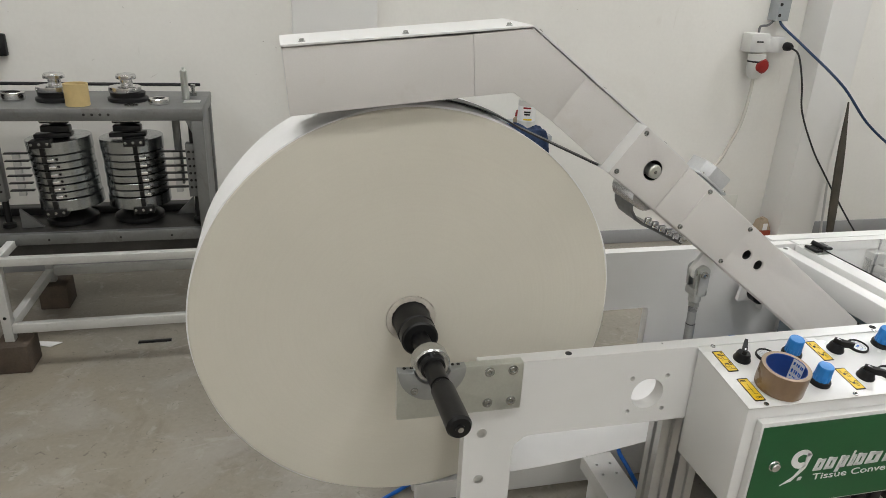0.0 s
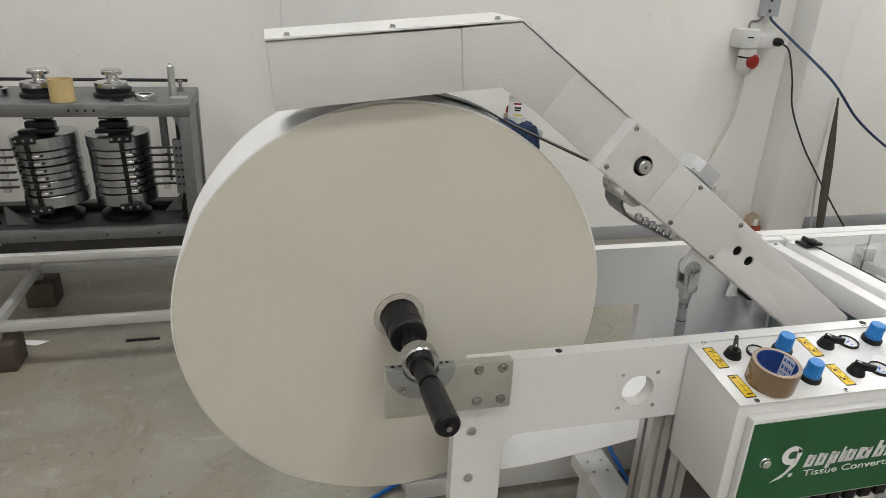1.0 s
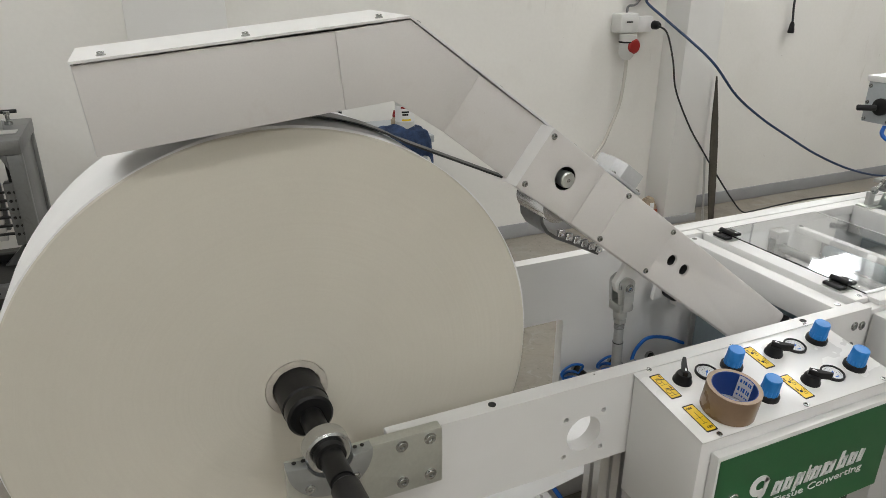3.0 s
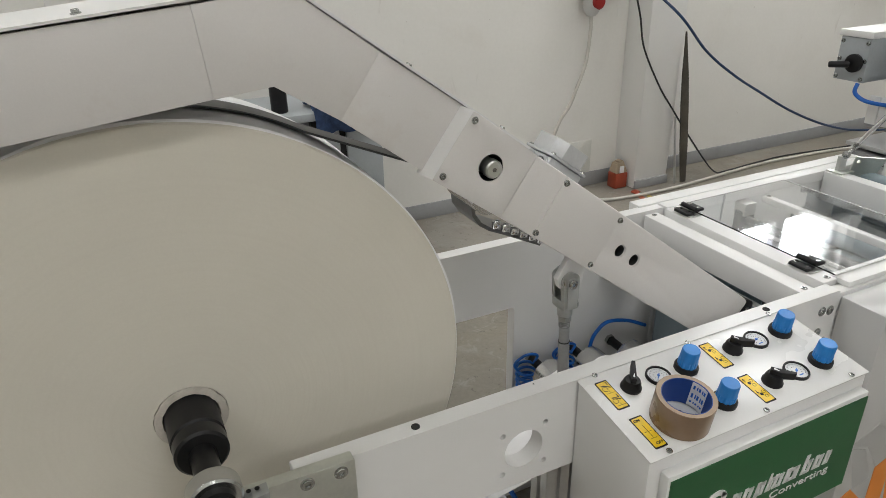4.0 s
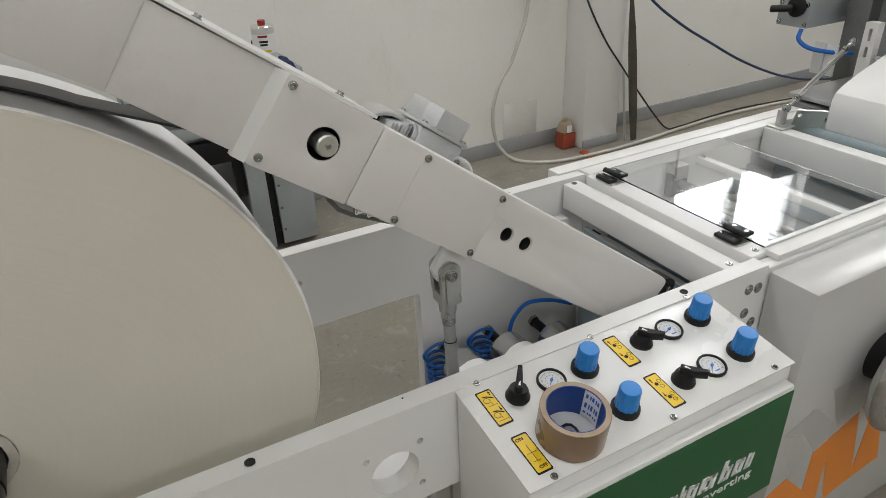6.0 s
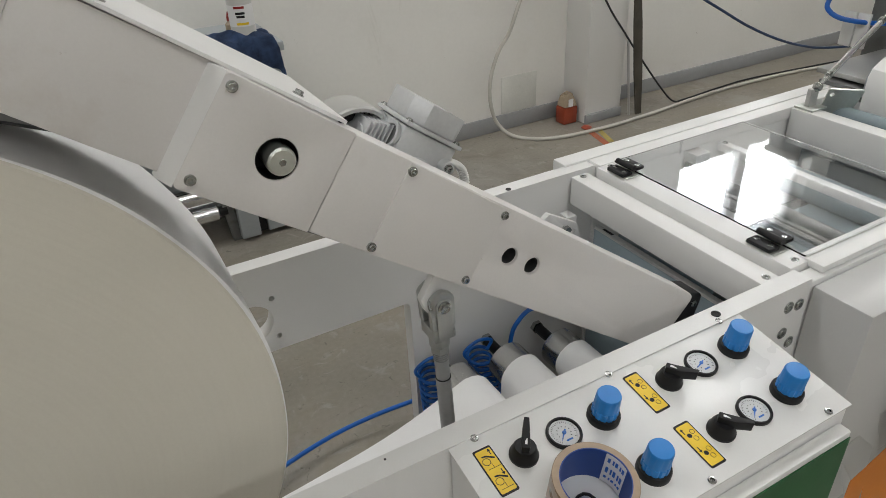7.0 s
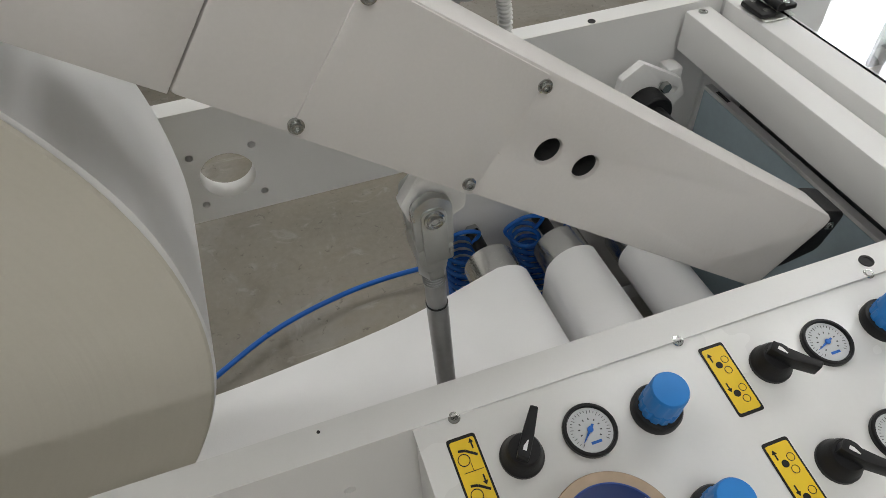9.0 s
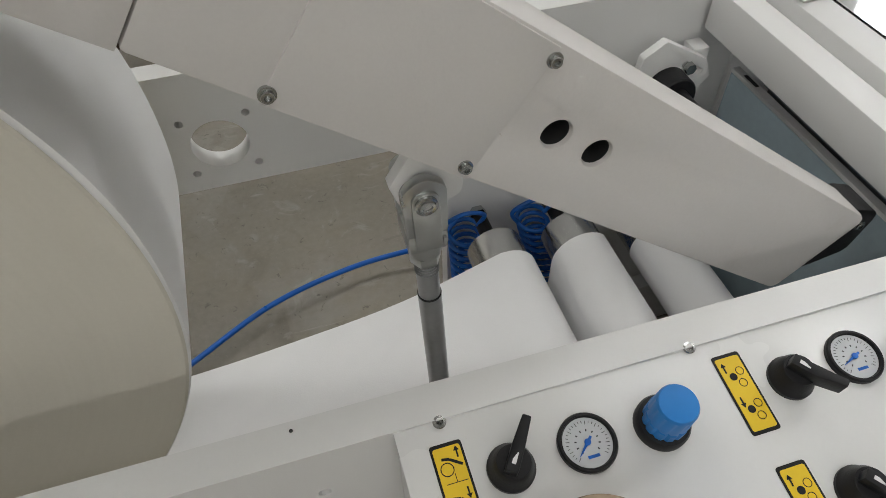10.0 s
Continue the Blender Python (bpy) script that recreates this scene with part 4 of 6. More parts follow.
def sticker(owner, cx, cy, kind):
    w, h = 0.0215, 0.058
    base = part("sticker", moved(plate(rounded([(-w / 2, -h / 2), (w / 2, -h / 2), (w / 2, h / 2), (-w / 2, h / 2)], 0.0025), 0.0002, 0.0006, axis="z"), on_panel(cx, cy)), BLACK, owner, "yellow sticker with black border and symbols")
    part("yellow_field", moved(plate(rounded([(-w / 2 + 0.0016, -h / 2 + 0.0025), (w / 2 - 0.0016, -h / 2 + 0.0025), (w / 2 - 0.0016, h / 2 - 0.0025), (-w / 2 + 0.0016, h / 2 - 0.0025)], 0.002), 0.0006, 0.0009, axis="z"), on_panel(cx, cy)), YELLOW, base)
    m = on_panel(cx, cy, 0.0009)

    def ring(x, y, r, full=False):
        q = 0 if full else r * 0.86
        own = lathe([(q, 0), (r, 0), (r, 0.0003), (q, 0.0003)] + ([] if full else [(q, 0)]), (x, y, 0), seg=20, closed=False)
        part("printed_circle", moved(own, m), BLACK, base)

    def bar(x0, y0, x1, y1, t):
        d = Vector((x1 - x0, y1 - y0)).normalized()
        nrm = Vector((-d.y, d.x)) * t / 2
        return plate([(x0 + nrm.x, y0 + nrm.y), (x1 + nrm.x, y1 + nrm.y), (x1 - nrm.x, y1 - nrm.y), (x0 - nrm.x, y0 - nrm.y)], 0, 0.0003, axis="z")

    def line(x0, y0, x1, y1, t=0.0007):
        part("printed_line", moved(bar(x0, y0, x1, y1, t), m), BLACK, base)

    def arrow(x, y, s):
        bm = bar(x, y - 0.003 * s, x, y + 0.003 * s, 0.0011)
        plate([(x - 0.0019, y + 0.0015 * s), (x + 0.0019, y + 0.0015 * s), (x, y + 0.0045 * s)][::1 if s > 0 else -1], 0, 0.0003, axis="z", bm=bm)
        part("printed_arrow", moved(bm, m), BLACK, base)
    if kind == "rollers":
        for oy, s in ((0.012, 1), (-0.012, -1)):
            ring(-0.002, oy, 0.0027, True)
            ring(0.0045, oy + 0.003, 0.0030)
            ring(0.0025, oy - 0.0055, 0.0030)
            arrow(-0.0055, oy + 0.0065, s)
    elif kind == "arm":
        for oy, s in ((0.012, 1), (-0.013, -1)):
            arrow(0.006, oy + 0.009, s)
            line(-0.005, oy + 0.007, 0.0, oy + 0.006, 0.0018)
            line(0.0, oy + 0.006, 0.0075, oy + 0.001, 0.0018)
            ring(-0.003, oy, 0.0045)
            line(0.001, oy - 0.003, 0.001, oy - 0.009, 0.0004)
            line(-0.006, oy - 0.009, 0.008, oy - 0.009, 0.0004)
    else:
        line(0.0, 0.012, 0.0, -0.012, 0.0005)
        line(-0.006, 0.0, 0.006, 0.0, 0.0005)
        line(-0.005, -0.012, 0.005, -0.012, 0.0005)
    if kind == "switch":
        flat_text("ON", 0.0065, BLACK, base, on_panel(cx - 0.003, cy + 0.021, 0.0011))
        flat_text("OFF", 0.0065, BLACK, base, on_panel(cx + 0.002, cy - 0.021, 0.0011))


def switch(owner, x, y, lever):
    m = on_panel(x, y)
    s = part("rotary_switch", moved(lathe([(0.0158, 0.0), (0.0158, 0.003), (0.0140, 0.006), (0.013, 0.012), (0.011, 0.016), (0, 0.0165)], seg=32), m), BLACK, owner, "black rotary lever switch")
    l = on_panel(x, y, 0.012, lever)
    bm = plate(rounded([(-0.0085, -0.0042), (0.008, -0.0042), (0.0265, -0.0028), (0.0265, 0.0028), (0.008, 0.0042), (-0.0085, 0.0042)], 0.0012, 3), 0, 0.0125, axis="z", bevel=0.0008)
    for v in bm.verts:
        if v.co.x > 0.015:
            v.co.z += 0.005
    part("lever", moved(bm, l), BLACK, s)
    part("pointer_mark", moved(box((-0.004, -0.0013, 0.0124), (0.0035, 0.0013, 0.0129)), l), SIGNWHITE, s, "white pointer mark")


def regulator(owner, x, y):
    m = on_panel(x, y)
    k = part("regulator_base", moved(lathe([(0.0185, 0), (0.0185, 0.006), (0.0172, 0.0085), (0.0155, 0.009)], seg=36), m), BLACK, owner, "black regulator collar")
    bm = bmesh.new()
    prof = [(0.0148, 0.008), (0.0148, 0.018), (0.0142, 0.019), (0.0136, 0.0365), (0.0125, 0.0385), (0.0, 0.0392)]
    seg = 48
    rings = []
    for r, h in prof:
        rings.append([bm.verts.new((0, 0, h))] if r == 0 else [bm.verts.new(((r - (0.0011 if i % 4 == 0 and h < 0.02 else 0)) * math.cos(2 * math.pi * i / seg), (r - (0.0011 if i % 4 == 0 and h < 0.02 else 0)) * math.sin(2 * math.pi * i / seg), h)) for i in range(seg)])
    for a, b in zip(rings, rings[1:]):
        for i in range(seg):
            q = list(dict.fromkeys([a[i], a[(i + 1) % seg], b[(i + 1) % len(b)], b[i % len(b)]]))
            bm.faces.new(q)
    bmesh.ops.recalc_face_normals(bm, faces=bm.faces[:])
    cap = part("knob", moved(bm, m), BLUE, k, "bright blue turning knob")


def gauge(owner, x, y, needle):
    m = on_panel(x, y)
    g = part("pressure_gauge", moved(lathe([(0.0198, 0), (0.0198, 0.0035), (0.019, 0.005), (0.0174, 0.005), (0.0168, 0.0022), (0, 0.0022)], seg=44), m), BLACK, owner, "small round pressure gauge with black rim")
    part("dial", moved(lathe([(0.0165, 0.0022), (0.0165, 0.0026), (0, 0.0026)], seg=40), m), FACE, g)
    ink = bmesh.new()
    for i in range(28):
        a = radians(225 - 270 * i / 27)
        r0 = 0.0128 if i % 3 else 0.0118
        own = box((r0, -0.00018, 0.0026), (0.0144, 0.00018, 0.0028))
        own.transform(Matrix.Rotation(a, 4, "Z"))
        merge(ink, own)
    for i in range(10):
        a = radians(225 - 270 * i / 9)
        own = box((0.0072, -0.0004, 0.0026), (0.0086, 0.0004, 0.0028))
        own.transform(Matrix.Rotation(a, 4, "Z"))
        merge(ink, own)
    part("scale", moved(ink, m), BLACK, g)
    part("maker_bar", moved(box((-0.0035, -0.0105, 0.0026), (0.0045, -0.0085, 0.0028)), m), HOSE, g)
    own = plate([(-0.0045, -0.0008), (-0.0045, 0.0008), (0.0, 0.0011), (0.0115, 0.0002), (0.0115, -0.0002), (0.0, -0.0011)], 0.0031, 0.0036, axis="z")
    lathe([(0.0022, 0.0029), (0.0022, 0.0039), (0, 0.0041)], seg=16, bm=own)
    own.transform(Matrix.Rotation(radians(needle), 4, "Z"))
    part("needle", moved(own, m), HOSE, g, "blue needle")


def control_box():
    b = thing("control_box", "white sheet-steel control box with a sloping top panel", "control box", (0.18, -0.09, 0.44))
    z_f = 0.6755 + (-0.154 - 0.006) * math.tan(radians(PANEL_TILT))
    section = [(NEAR0 - 0.002, 0.672), (NEAR0 - 0.002, 0.44), (-0.142, 0.44), (-0.154, 0.45), (-0.154, z_f - 0.002)]
    part("body", plate(section, -0.026, 0.407, axis="x", bevel=0.002), WHITE, b)
    lid = box((-0.027, -0.1645, -0.0015), (0.409, 0.0085, 0.001), 0.0008)
    part("top_panel", moved(lid, Matrix.Translation((0, 0.006, 0.6755)) @ Matrix.Rotation(radians(PANEL_TILT), 4, "X")), GLOSSWHITE, b, "white top panel with rounded lip")
    for x, y in ((0.004, 0.005), (0.189, 0.0065), (0.3735, 0.009), (0.0095, -0.151), (0.191, -0.1505), (0.3745, -0.1505)):
        part("panel_screw", moved(lathe([(0.0046, 0.0008), (0.0046, 0.0016), (0.0042, 0.0022), (0.0026, 0.0024), (0.0025, 0.0008), (0, 0.0008)], seg=18), on_panel(x, y)), BOLT, b)
    # dark strip for the shade in the gap along the lid's back edge
    part("gap_shade", moved(box((-0.027, 0.0087, -0.001), (0.409, 0.0094, 0.0014)), Matrix.Translation((0, 0.006, 0.6755)) @ Matrix.Rotation(radians(PANEL_TILT), 4, "X")), DARK, b, "thin dark strip drawn as the shadow gap behind the lid")
    for x, y, kind in ((0.003, -0.0375, "arm"), (0.0055, -0.1135, "switch"), (0.2105, -0.0335, "rollers"), (0.2125, -0.1125, "rollers")):
        sticker(b, x, y, kind)
    for x, y, lever in ((0.039, -0.036, 55), (0.246, -0.0335, -52), (0.2465, -0.1115, -52)):
        switch(b, x, y, lever)
    for x, y in ((0.1445, -0.037), (0.146, -0.1135), (0.354, -0.032), (0.355, -0.1095)):
        regulator(b, x, y)
    for x, y, needle in ((0.092, -0.035, 222), (0.2985, -0.0325, 200), (0.2995, -0.1105, 222)):
        gauge(b, x, y, needle)
    # door
    door = part("door", box((-0.0055, -0.1710, 0.437), (0.398, -0.1545, 0.6285), 0.003), WHITE, b, "white door with a green sign")
    part("green_sign", box((-0.001, -0.1727, 0.442), (0.3955, -0.1712, 0.6205)), GREEN, door)
    part("lock", lathe([(0.0, -0.1815), (0.006, -0.1815), (0.0085, -0.18), (0.009, -0.1745), (0.011, -0.1745), (0.011, -0.171)], (0.0375, 0, 0.5375), "y", 24), CHROME, door, "chrome quarter-turn lock")
    # the maker's mark as plain slanted shapes
    ya, yb = -0.1741, -0.1729

    def blade(pts):
        part("mark_shape", plate([(x + 0.027, z - 0.012) for x, z in pts], ya, yb), SIGNWHITE, door)

    def slab(x, z, w, h, lean=0.22):
        blade([(x, z), (x + w, z), (x + w + h * lean, z + h), (x + h * lean, z + h)])
    blade([(0.033, 0.502), (0.055, 0.509), (0.079, 0.535), (0.086, 0.563), (0.075, 0.572), (0.075, 0.545), (0.058, 0.519)])
    arc = [(0.066 + 0.021 * math.cos(a), 0.556 + 0.020 * math.sin(a)) for a in (radians(20 + 15 * k) for k in range(20))]
    inner = [(0.067 + 0.010 * math.cos(a), 0.557 + 0.009 * math.sin(a)) for a in (radians(305 - 15 * k) for k in range(20))]
    blade(arc + inner)
    slab(0.068, 0.509, 0.007, 0.007)
    x = 0.096
    for w, h, drop in ((0.019, 0.026, 0), (0.020, 0.026, 0), (0.021, 0.035, -0.009), (0.011, 0.033, 0), (0.020, 0.026, 0), (0.031, 0.026, 0), (0.021, 0.036, 0), (0.020, 0.026, 0), (0.013, 0.026, 0)):
        z = 0.526 + drop
        slab(x, z, w * 0.36, h)
        slab(x + w * 0.58, z - drop, w * 0.34, min(h, 0.024))
        slab(x + w * 0.2, z - drop, w * 0.5, 0.0055)
        slab(x + w * 0.25 + 0.0045, z - drop + 0.0185, w * 0.5, 0.0055)
        x += w * 1.22
    flat_text("Tissue Converting", 0.0195, SIGNWHITE, door, Matrix.Translation((0.234, -0.1733, 0.499)) @ Matrix.Rotation(radians(90), 4, "X"), width=0.214)
    # valves under the box
    for k in range(7):
        x = 0.12 + k * 0.036
        v = thing("air_valve", "grey pneumatic valve block under the control box", "valve", (x, -0.1, 0.39), "valves under the control box")
        part("body", box((x, -0.14, 0.385), (x + 0.032, -0.06, 0.439), 0.003), PROFILE, v)
        part("cap", box((x + 0.004, -0.152, 0.395), (x + 0.028, -0.141, 0.43), 0.002), BLACK, v)


control_box()


def tape_roll():
    t = thing("packing_tape", "roll of brown packing tape lying on the control panel", "tape roll", (0.06, -0.126, 0.656))
    m = on_panel(0.0616, -0.1125, 0.0012)
    R, r, h = 0.0415, 0.0335, 0.045
    part("tape", moved(lathe([(R - 0.001, 0), (R, 0.0006), (R, h - 0.0006), (R - 0.0005, h)], seg=64, closed=False), m), TAPE, t)
    part("edge", moved(lathe([(R - 0.0005, h), (r + 0.0012, h - 0.0003), (r + 0.0010, h - 0.0003)], seg=64, closed=False), m), TAPEEDGE, t, "wound tape edge")
    part("edge", moved(lathe([(R - 0.001, 0), (r + 0.001, 0)], seg=64, closed=False), m), TAPEEDGE, t)
    core = part("core", moved(lathe([(r + 0.001, 0), (r + 0.001, h), (r, h), (r, 0)], seg=64, closed=False), m), TAPECORE, t, "blue printed cardboard core")
    def inside(a0, a1, z0, z1, rr):
        own = bmesh.new()
        n = 10
        rows = [[own.verts.new((q * math.cos(radians(a0 + (a1 - a0) * k / n)), q * math.sin(radians(a0 + (a1 - a0) * k / n)), z)) for q, z in ((rr, z0), (rr, z1), (rr - 0.0004, z1), (rr - 0.0004, z0))] for k in range(n + 1)]
        for u, v in zip(rows, rows[1:]):
            for k in range(4):
                own.faces.new((u[k], u[(k + 1) % 4], v[(k + 1) % 4], v[k]))
        own.faces.new(rows[0])
        own.faces.new(rows[-1][::-1])
        bmesh.ops.recalc_face_normals(own, faces=own.faces[:])
        return own
    part("core_label", moved(inside(-12, 32, 0.001, h - 0.001, r - 0.0003), m), SIGNWHITE, core, "white label inside the core")
    for row, high in ((0.008, 0.003), (0.017, 0.008), (0.033, 0.006)):
        for k in range(5):
            part("print_bar", moved(inside(-8 + 7.5 * k, -3 + 7.5 * k - (2 if k % 2 else 0), row, row + high, r - 0.0008), m), HOSE, core)

    # thin black loop low inside the core
    loop = [(0.012 * math.cos(2 * math.pi * k / 16) - 0.004, 0.017 * math.sin(2 * math.pi * k / 16) - 0.006, 0.003 + 0.004 * math.sin(4 * math.pi * k / 16)) for k in range(17)]
    solo("black_loop", moved(tube(loop, 0.0017, 10, smooth=False), m), BLACK, "small thin black loop inside the tape roll", "cable tie")


tape_roll()


# ---- cabinet with the hand wheel ----
def cabinet():
    c = thing("drive_cabinet", "white sheet-steel drive cabinet with orange and grey lettering shapes", "machine cabinet", (1.1, -0.03, 0.0))
    # white body, toned down in colour as its front is in shade
    part("body", box((0.557, -0.083, 0.004), (2.1, 0.0045, 0.667), 0.004), CABINETSHADE, c)

    def vinyl(name, pts, mat, y):
        dx, dz = (-0.020, 0.027) if mat == GREYVINYL else (-0.036, 0.047)
        part(name, plate([(max(0.559, x + dx), z + dz) for x, z in pts], y, -0.0831), mat, c)
    # slanted letter shapes: grey echo behind, orange in front
    for pts in ([(0.586, 0.352), (0.66, 0.38), (0.725, 0.318), (0.732, 0.241), (0.705, 0.243), (0.64, 0.331)], [(0.588, 0.345), (0.638, 0.325), (0.684, 0.231), (0.633, 0.223)],
                [(0.701, 0.403), (0.75, 0.405), (0.765, 0.30), (0.745, 0.30)], [(0.98, 0.16), (1.0, 0.235), (1.06, 0.215), (1.05, 0.14)]):
        vinyl("letter_shape", pts, GREYVINYL, -0.0835)
    for pts in ([(0.585, 0.185), (0.644, 0.205), (0.709, 0.139), (0.766, 0.068), (0.612, 0.06)],
                [(0.7095, 0.1395), (0.708, 0.236), (0.828, 0.28), (0.842, 0.23), (0.873, 0.113), (0.893, 0.081), (0.795, 0.064), (0.763, 0.189), (0.7665, 0.0685)],
                [(0.835, 0.289), (0.90, 0.287), (0.935, 0.19), (0.967, 0.089), (0.894, 0.0805), (0.875, 0.1115), (0.878, 0.234)],
                [(0.94, 0.285), (0.985, 0.29), (1.04, 0.20), (1.03, 0.13), (0.98, 0.166), (0.972, 0.21)], [(1.06, 0.29), (1.12, 0.29), (1.2, 0.08), (1.13, 0.08)]):
        vinyl("letter_shape", pts, ORANGE, -0.084)
    wx, wz = 0.80, 0.462
    w = thing("hand_wheel", "polished steel hand wheel on the cabinet front", "hand wheel", (wx, -0.14, wz))
    part("boss", lathe([(0.040, -0.125), (0.045, -0.122), (0.05, -0.0835), (0.0, -0.0835)], (wx, 0, wz), "y", 36), BLACK, w, "black wheel boss")
    rim = [(0.106 + 0.015 * math.cos(a), -0.145 + 0.015 * math.sin(a)) for a in (radians(24 * k) for k in range(16))]
    part("rim", lathe(rim, (wx, 0, wz), "y", 64, closed=False), WHEELSTEEL, w, "polished rounded rim")
    part("disc", lathe([(0.094, -0.150), (0.07, -0.144), (0.04, -0.141), (0.032, -0.152), (0, -0.154), (0, -0.126), (0.04, -0.126), (0.094, -0.140)], (wx, 0, wz), "y", 64, closed=False), WHEELSTEEL, w)


cabinet()


# ---- the frame beyond: rails, hinged clear cover, rollers ----
def rail(name, lo, hi, label, mat=WHITE, bevel=0.003):
    t = thing(name, label, "machine frame", ((lo[0] + hi[0]) / 2, (lo[1] + hi[1]) / 2, lo[2]))
    part("bar", box(lo, hi, bevel), mat, t)
    if hi[1] - lo[1] > 0.3:
        for y in (lo[1] + 0.012, hi[1] - 0.012):
            part("bolt", cap_screw(((lo[0] + hi[0]) / 2, y, hi[2]), UP, 0.0045, 0.002), BOLT, t)
    return t


def frame_beyond():
    r = rail("long_rail", (0.50, 0.4855, 0.50), (2.6, 0.522, 0.684), "long white painted machine rail on the wall side")
    part("top_strip", box((0.556, 0.452, 0.655), (2.6, 0.4852, 0.682), 0.002), WHITE, r)
    part("panel", box((0.556, 0.458, 0.06), (2.6, 0.484, 0.654), 0.002), WHITE, r)
    r = rail("long_rail", (0.556, 0.0065, 0.10), (2.6, 0.0335, 0.672), "long white painted machine rail beside the cabinet")
    part("top_strip", box((0.585, 0.012, 0.6725), (2.6, 0.052, 0.684), 0.002), WHITE, r)
    rail("cross_bar", (0.492, 0.0345, 0.618), (0.53, 0.4565, 0.674), "white cross bar between the side plates")
    h = rail("hinge_bar", (0.548, 0.036, 0.655), (0.596, 0.4515, 0.681), "white cross bar carrying the cover hinges")
    part("lip", box((0.531, 0.036, 0.61), (0.5475, 0.4515, 0.66), 0.001), WHITE, h)
    rail("cross_bar", (1.095, 0.053, 0.60), (1.135, 0.4515, 0.681), "white cross bar behind the clear cover")
    rail("cross_bar", (0.880, 0.053, 0.630), (0.900, 0.457, 0.648), "thin white cross bar under the clear cover")
    rail("cross_bar", (1.30, 0.053, 0.60), (1.34, 0.4515, 0.66), "white cross bar before the delivery table")
    g = rail("guide_bar", (0.785, 0.424, 0.618), (0.825, 0.4575, 0.652), "grey guide block under the clear cover", PROFILE)
    # clear cover
    cov = thing("clear_cover", "clear plastic machine cover hinged on the cross bar", "cover", (0.77, 0.25, 0.684))
    ob = part("sheet", box((0.585, 0.042, 0.6845), (0.932, 0.444, 0.6875)), GLASS, cov)
    ob.visible_shadow = False
    for lo, hi in (((0.9322, 0.042, 0.6845), (0.9345, 0.444, 0.6875)), ((0.585, 0.0402, 0.6845), (0.932, 0.0418, 0.6875)), ((0.585, 0.4442, 0.6845), (0.932, 0.4458, 0.6875))):
        part("sawn_edge", box(lo, hi), SOCKET, cov)
    for y in (0.404, 0.095):
        hg = thing("hinge", "black two-leaf cover hinge with bright screws", "hinge", (0.575, y, 0.682), "cover hinges")
        part("pad", box((0.554, y - 0.026, 0.6815), (0.596, y + 0.026, 0.684), 0.001), ZINC, hg)
        for dx, nm in ((-0.012, "leaf"), (0.016, "leaf")):
            zz = 0.6845 if dx < 0 else 0.690
            lf = part(nm, box((0.573 + dx - 0.012, y - 0.021, zz), (0.573 + dx + 0.011, y + 0.021, zz + 0.007), 0.002), BLACK, hg)
            for dy in (-0.0125, 0.0125):
                part("screw", lathe([(0.0042, zz + 0.007), (0.0042, zz + 0.0078), (0.002, zz + 0.008), (0, zz + 0.0075)], (0.573 + dx, y + dy, 0), seg=16), BOLT, lf)
        part("knuckle", rod((0.5745, y - 0.022, 0.697), (0.5745, y + 0.022, 0.697), 0.0055, 16), BLACK, hg)
    # shafts and plates below the cover
    for x, z, r0, mat, lab in ((0.806, 0.606, 0.011, STEEL, "grey steel shaft under the clear cover"), (0.86, 0.55, 0.022, ALU, "bright steel roller under the clear cover"), (1.02, 0.56, 0.03, BLUEGREY, "blue-grey roller under the clear cover"),
                               (0.655, 0.50, 0.025, STEEL, "grey roller low in the machine frame")):
        sh = thing("machine_roller", lab, "roller", (x, 0.25, z))
        part("barrel", rod((x, 0.07, z), (x, 0.44, z), r0, 28, bevel=0.002), mat, sh)
        part("journal", rod((x, 0.036, z), (x, 0.4565, z), r0 * 0.45, 16), BOLT, sh)
        for y in (0.06, 0.44):
            part("bearing_block", box((x - 0.024, y - 0.012, z - 0.03), (x + 0.024, y + 0.012, z + 0.026), 0.004), STEEL, sh)
    pan = thing("drip_pan", "dark grey sheet tray low in the machine frame", "tray", (0.85, 0.25, 0.4))
    part("sheet", box((0.57, 0.04, 0.42), (1.6, 0.452, 0.425)), DARKSHEET, pan)
    for x0, x1, y0, y1, z in ((0.80, 1.06, 0.06, 0.30, 0.53), (0.61, 0.74, 0.20, 0.44, 0.555), (1.15, 1.28, 0.06, 0.44, 0.57)):
        bp = thing("guide_plate", "blue-grey steel guide plate inside the machine frame", "plate", (x0, y0, z))
        part("plate", box((x0, y0, z), (x1, y1, z + 0.006), 0.001), BLUEGREY, bp)
        part("fold", box((x0, y0, z - 0.04), (x0 + 0.005, y1, z - 0.0005), 0.001), BLUEGREY, bp)
        for y in (y0 + 0.02, y1 - 0.02):
            part("screw", cap_screw((x1 - 0.015, y, z + 0.006), UP, 0.005, 0.003), BOLT, bp)
    p = thing("slitter_plate", "blue-grey plate standing across the machine, handwritten mark on top", "plate", (0.51, 0.25, 0.4))
    part("plate", box((0.4985, 0.045, 0.30), (0.5065, 0.390, 0.5935), 0.001), BLUEGREY, p)
    part("top_edge", box((0.4975, 0.045, 0.594), (0.5085, 0.390, 0.600), 0.001), PROFILE, p)
    part("handwritten_mark", box((0.5005, 0.345, 0.6002), (0.5055, 0.370, 0.6006)), BLACK, p)
    # bearing bracket by the far plate
    br = thing("shaft_bracket", "white slotted bracket holding a black bearing", "bracket", (0.43, 0.42, 0.57))
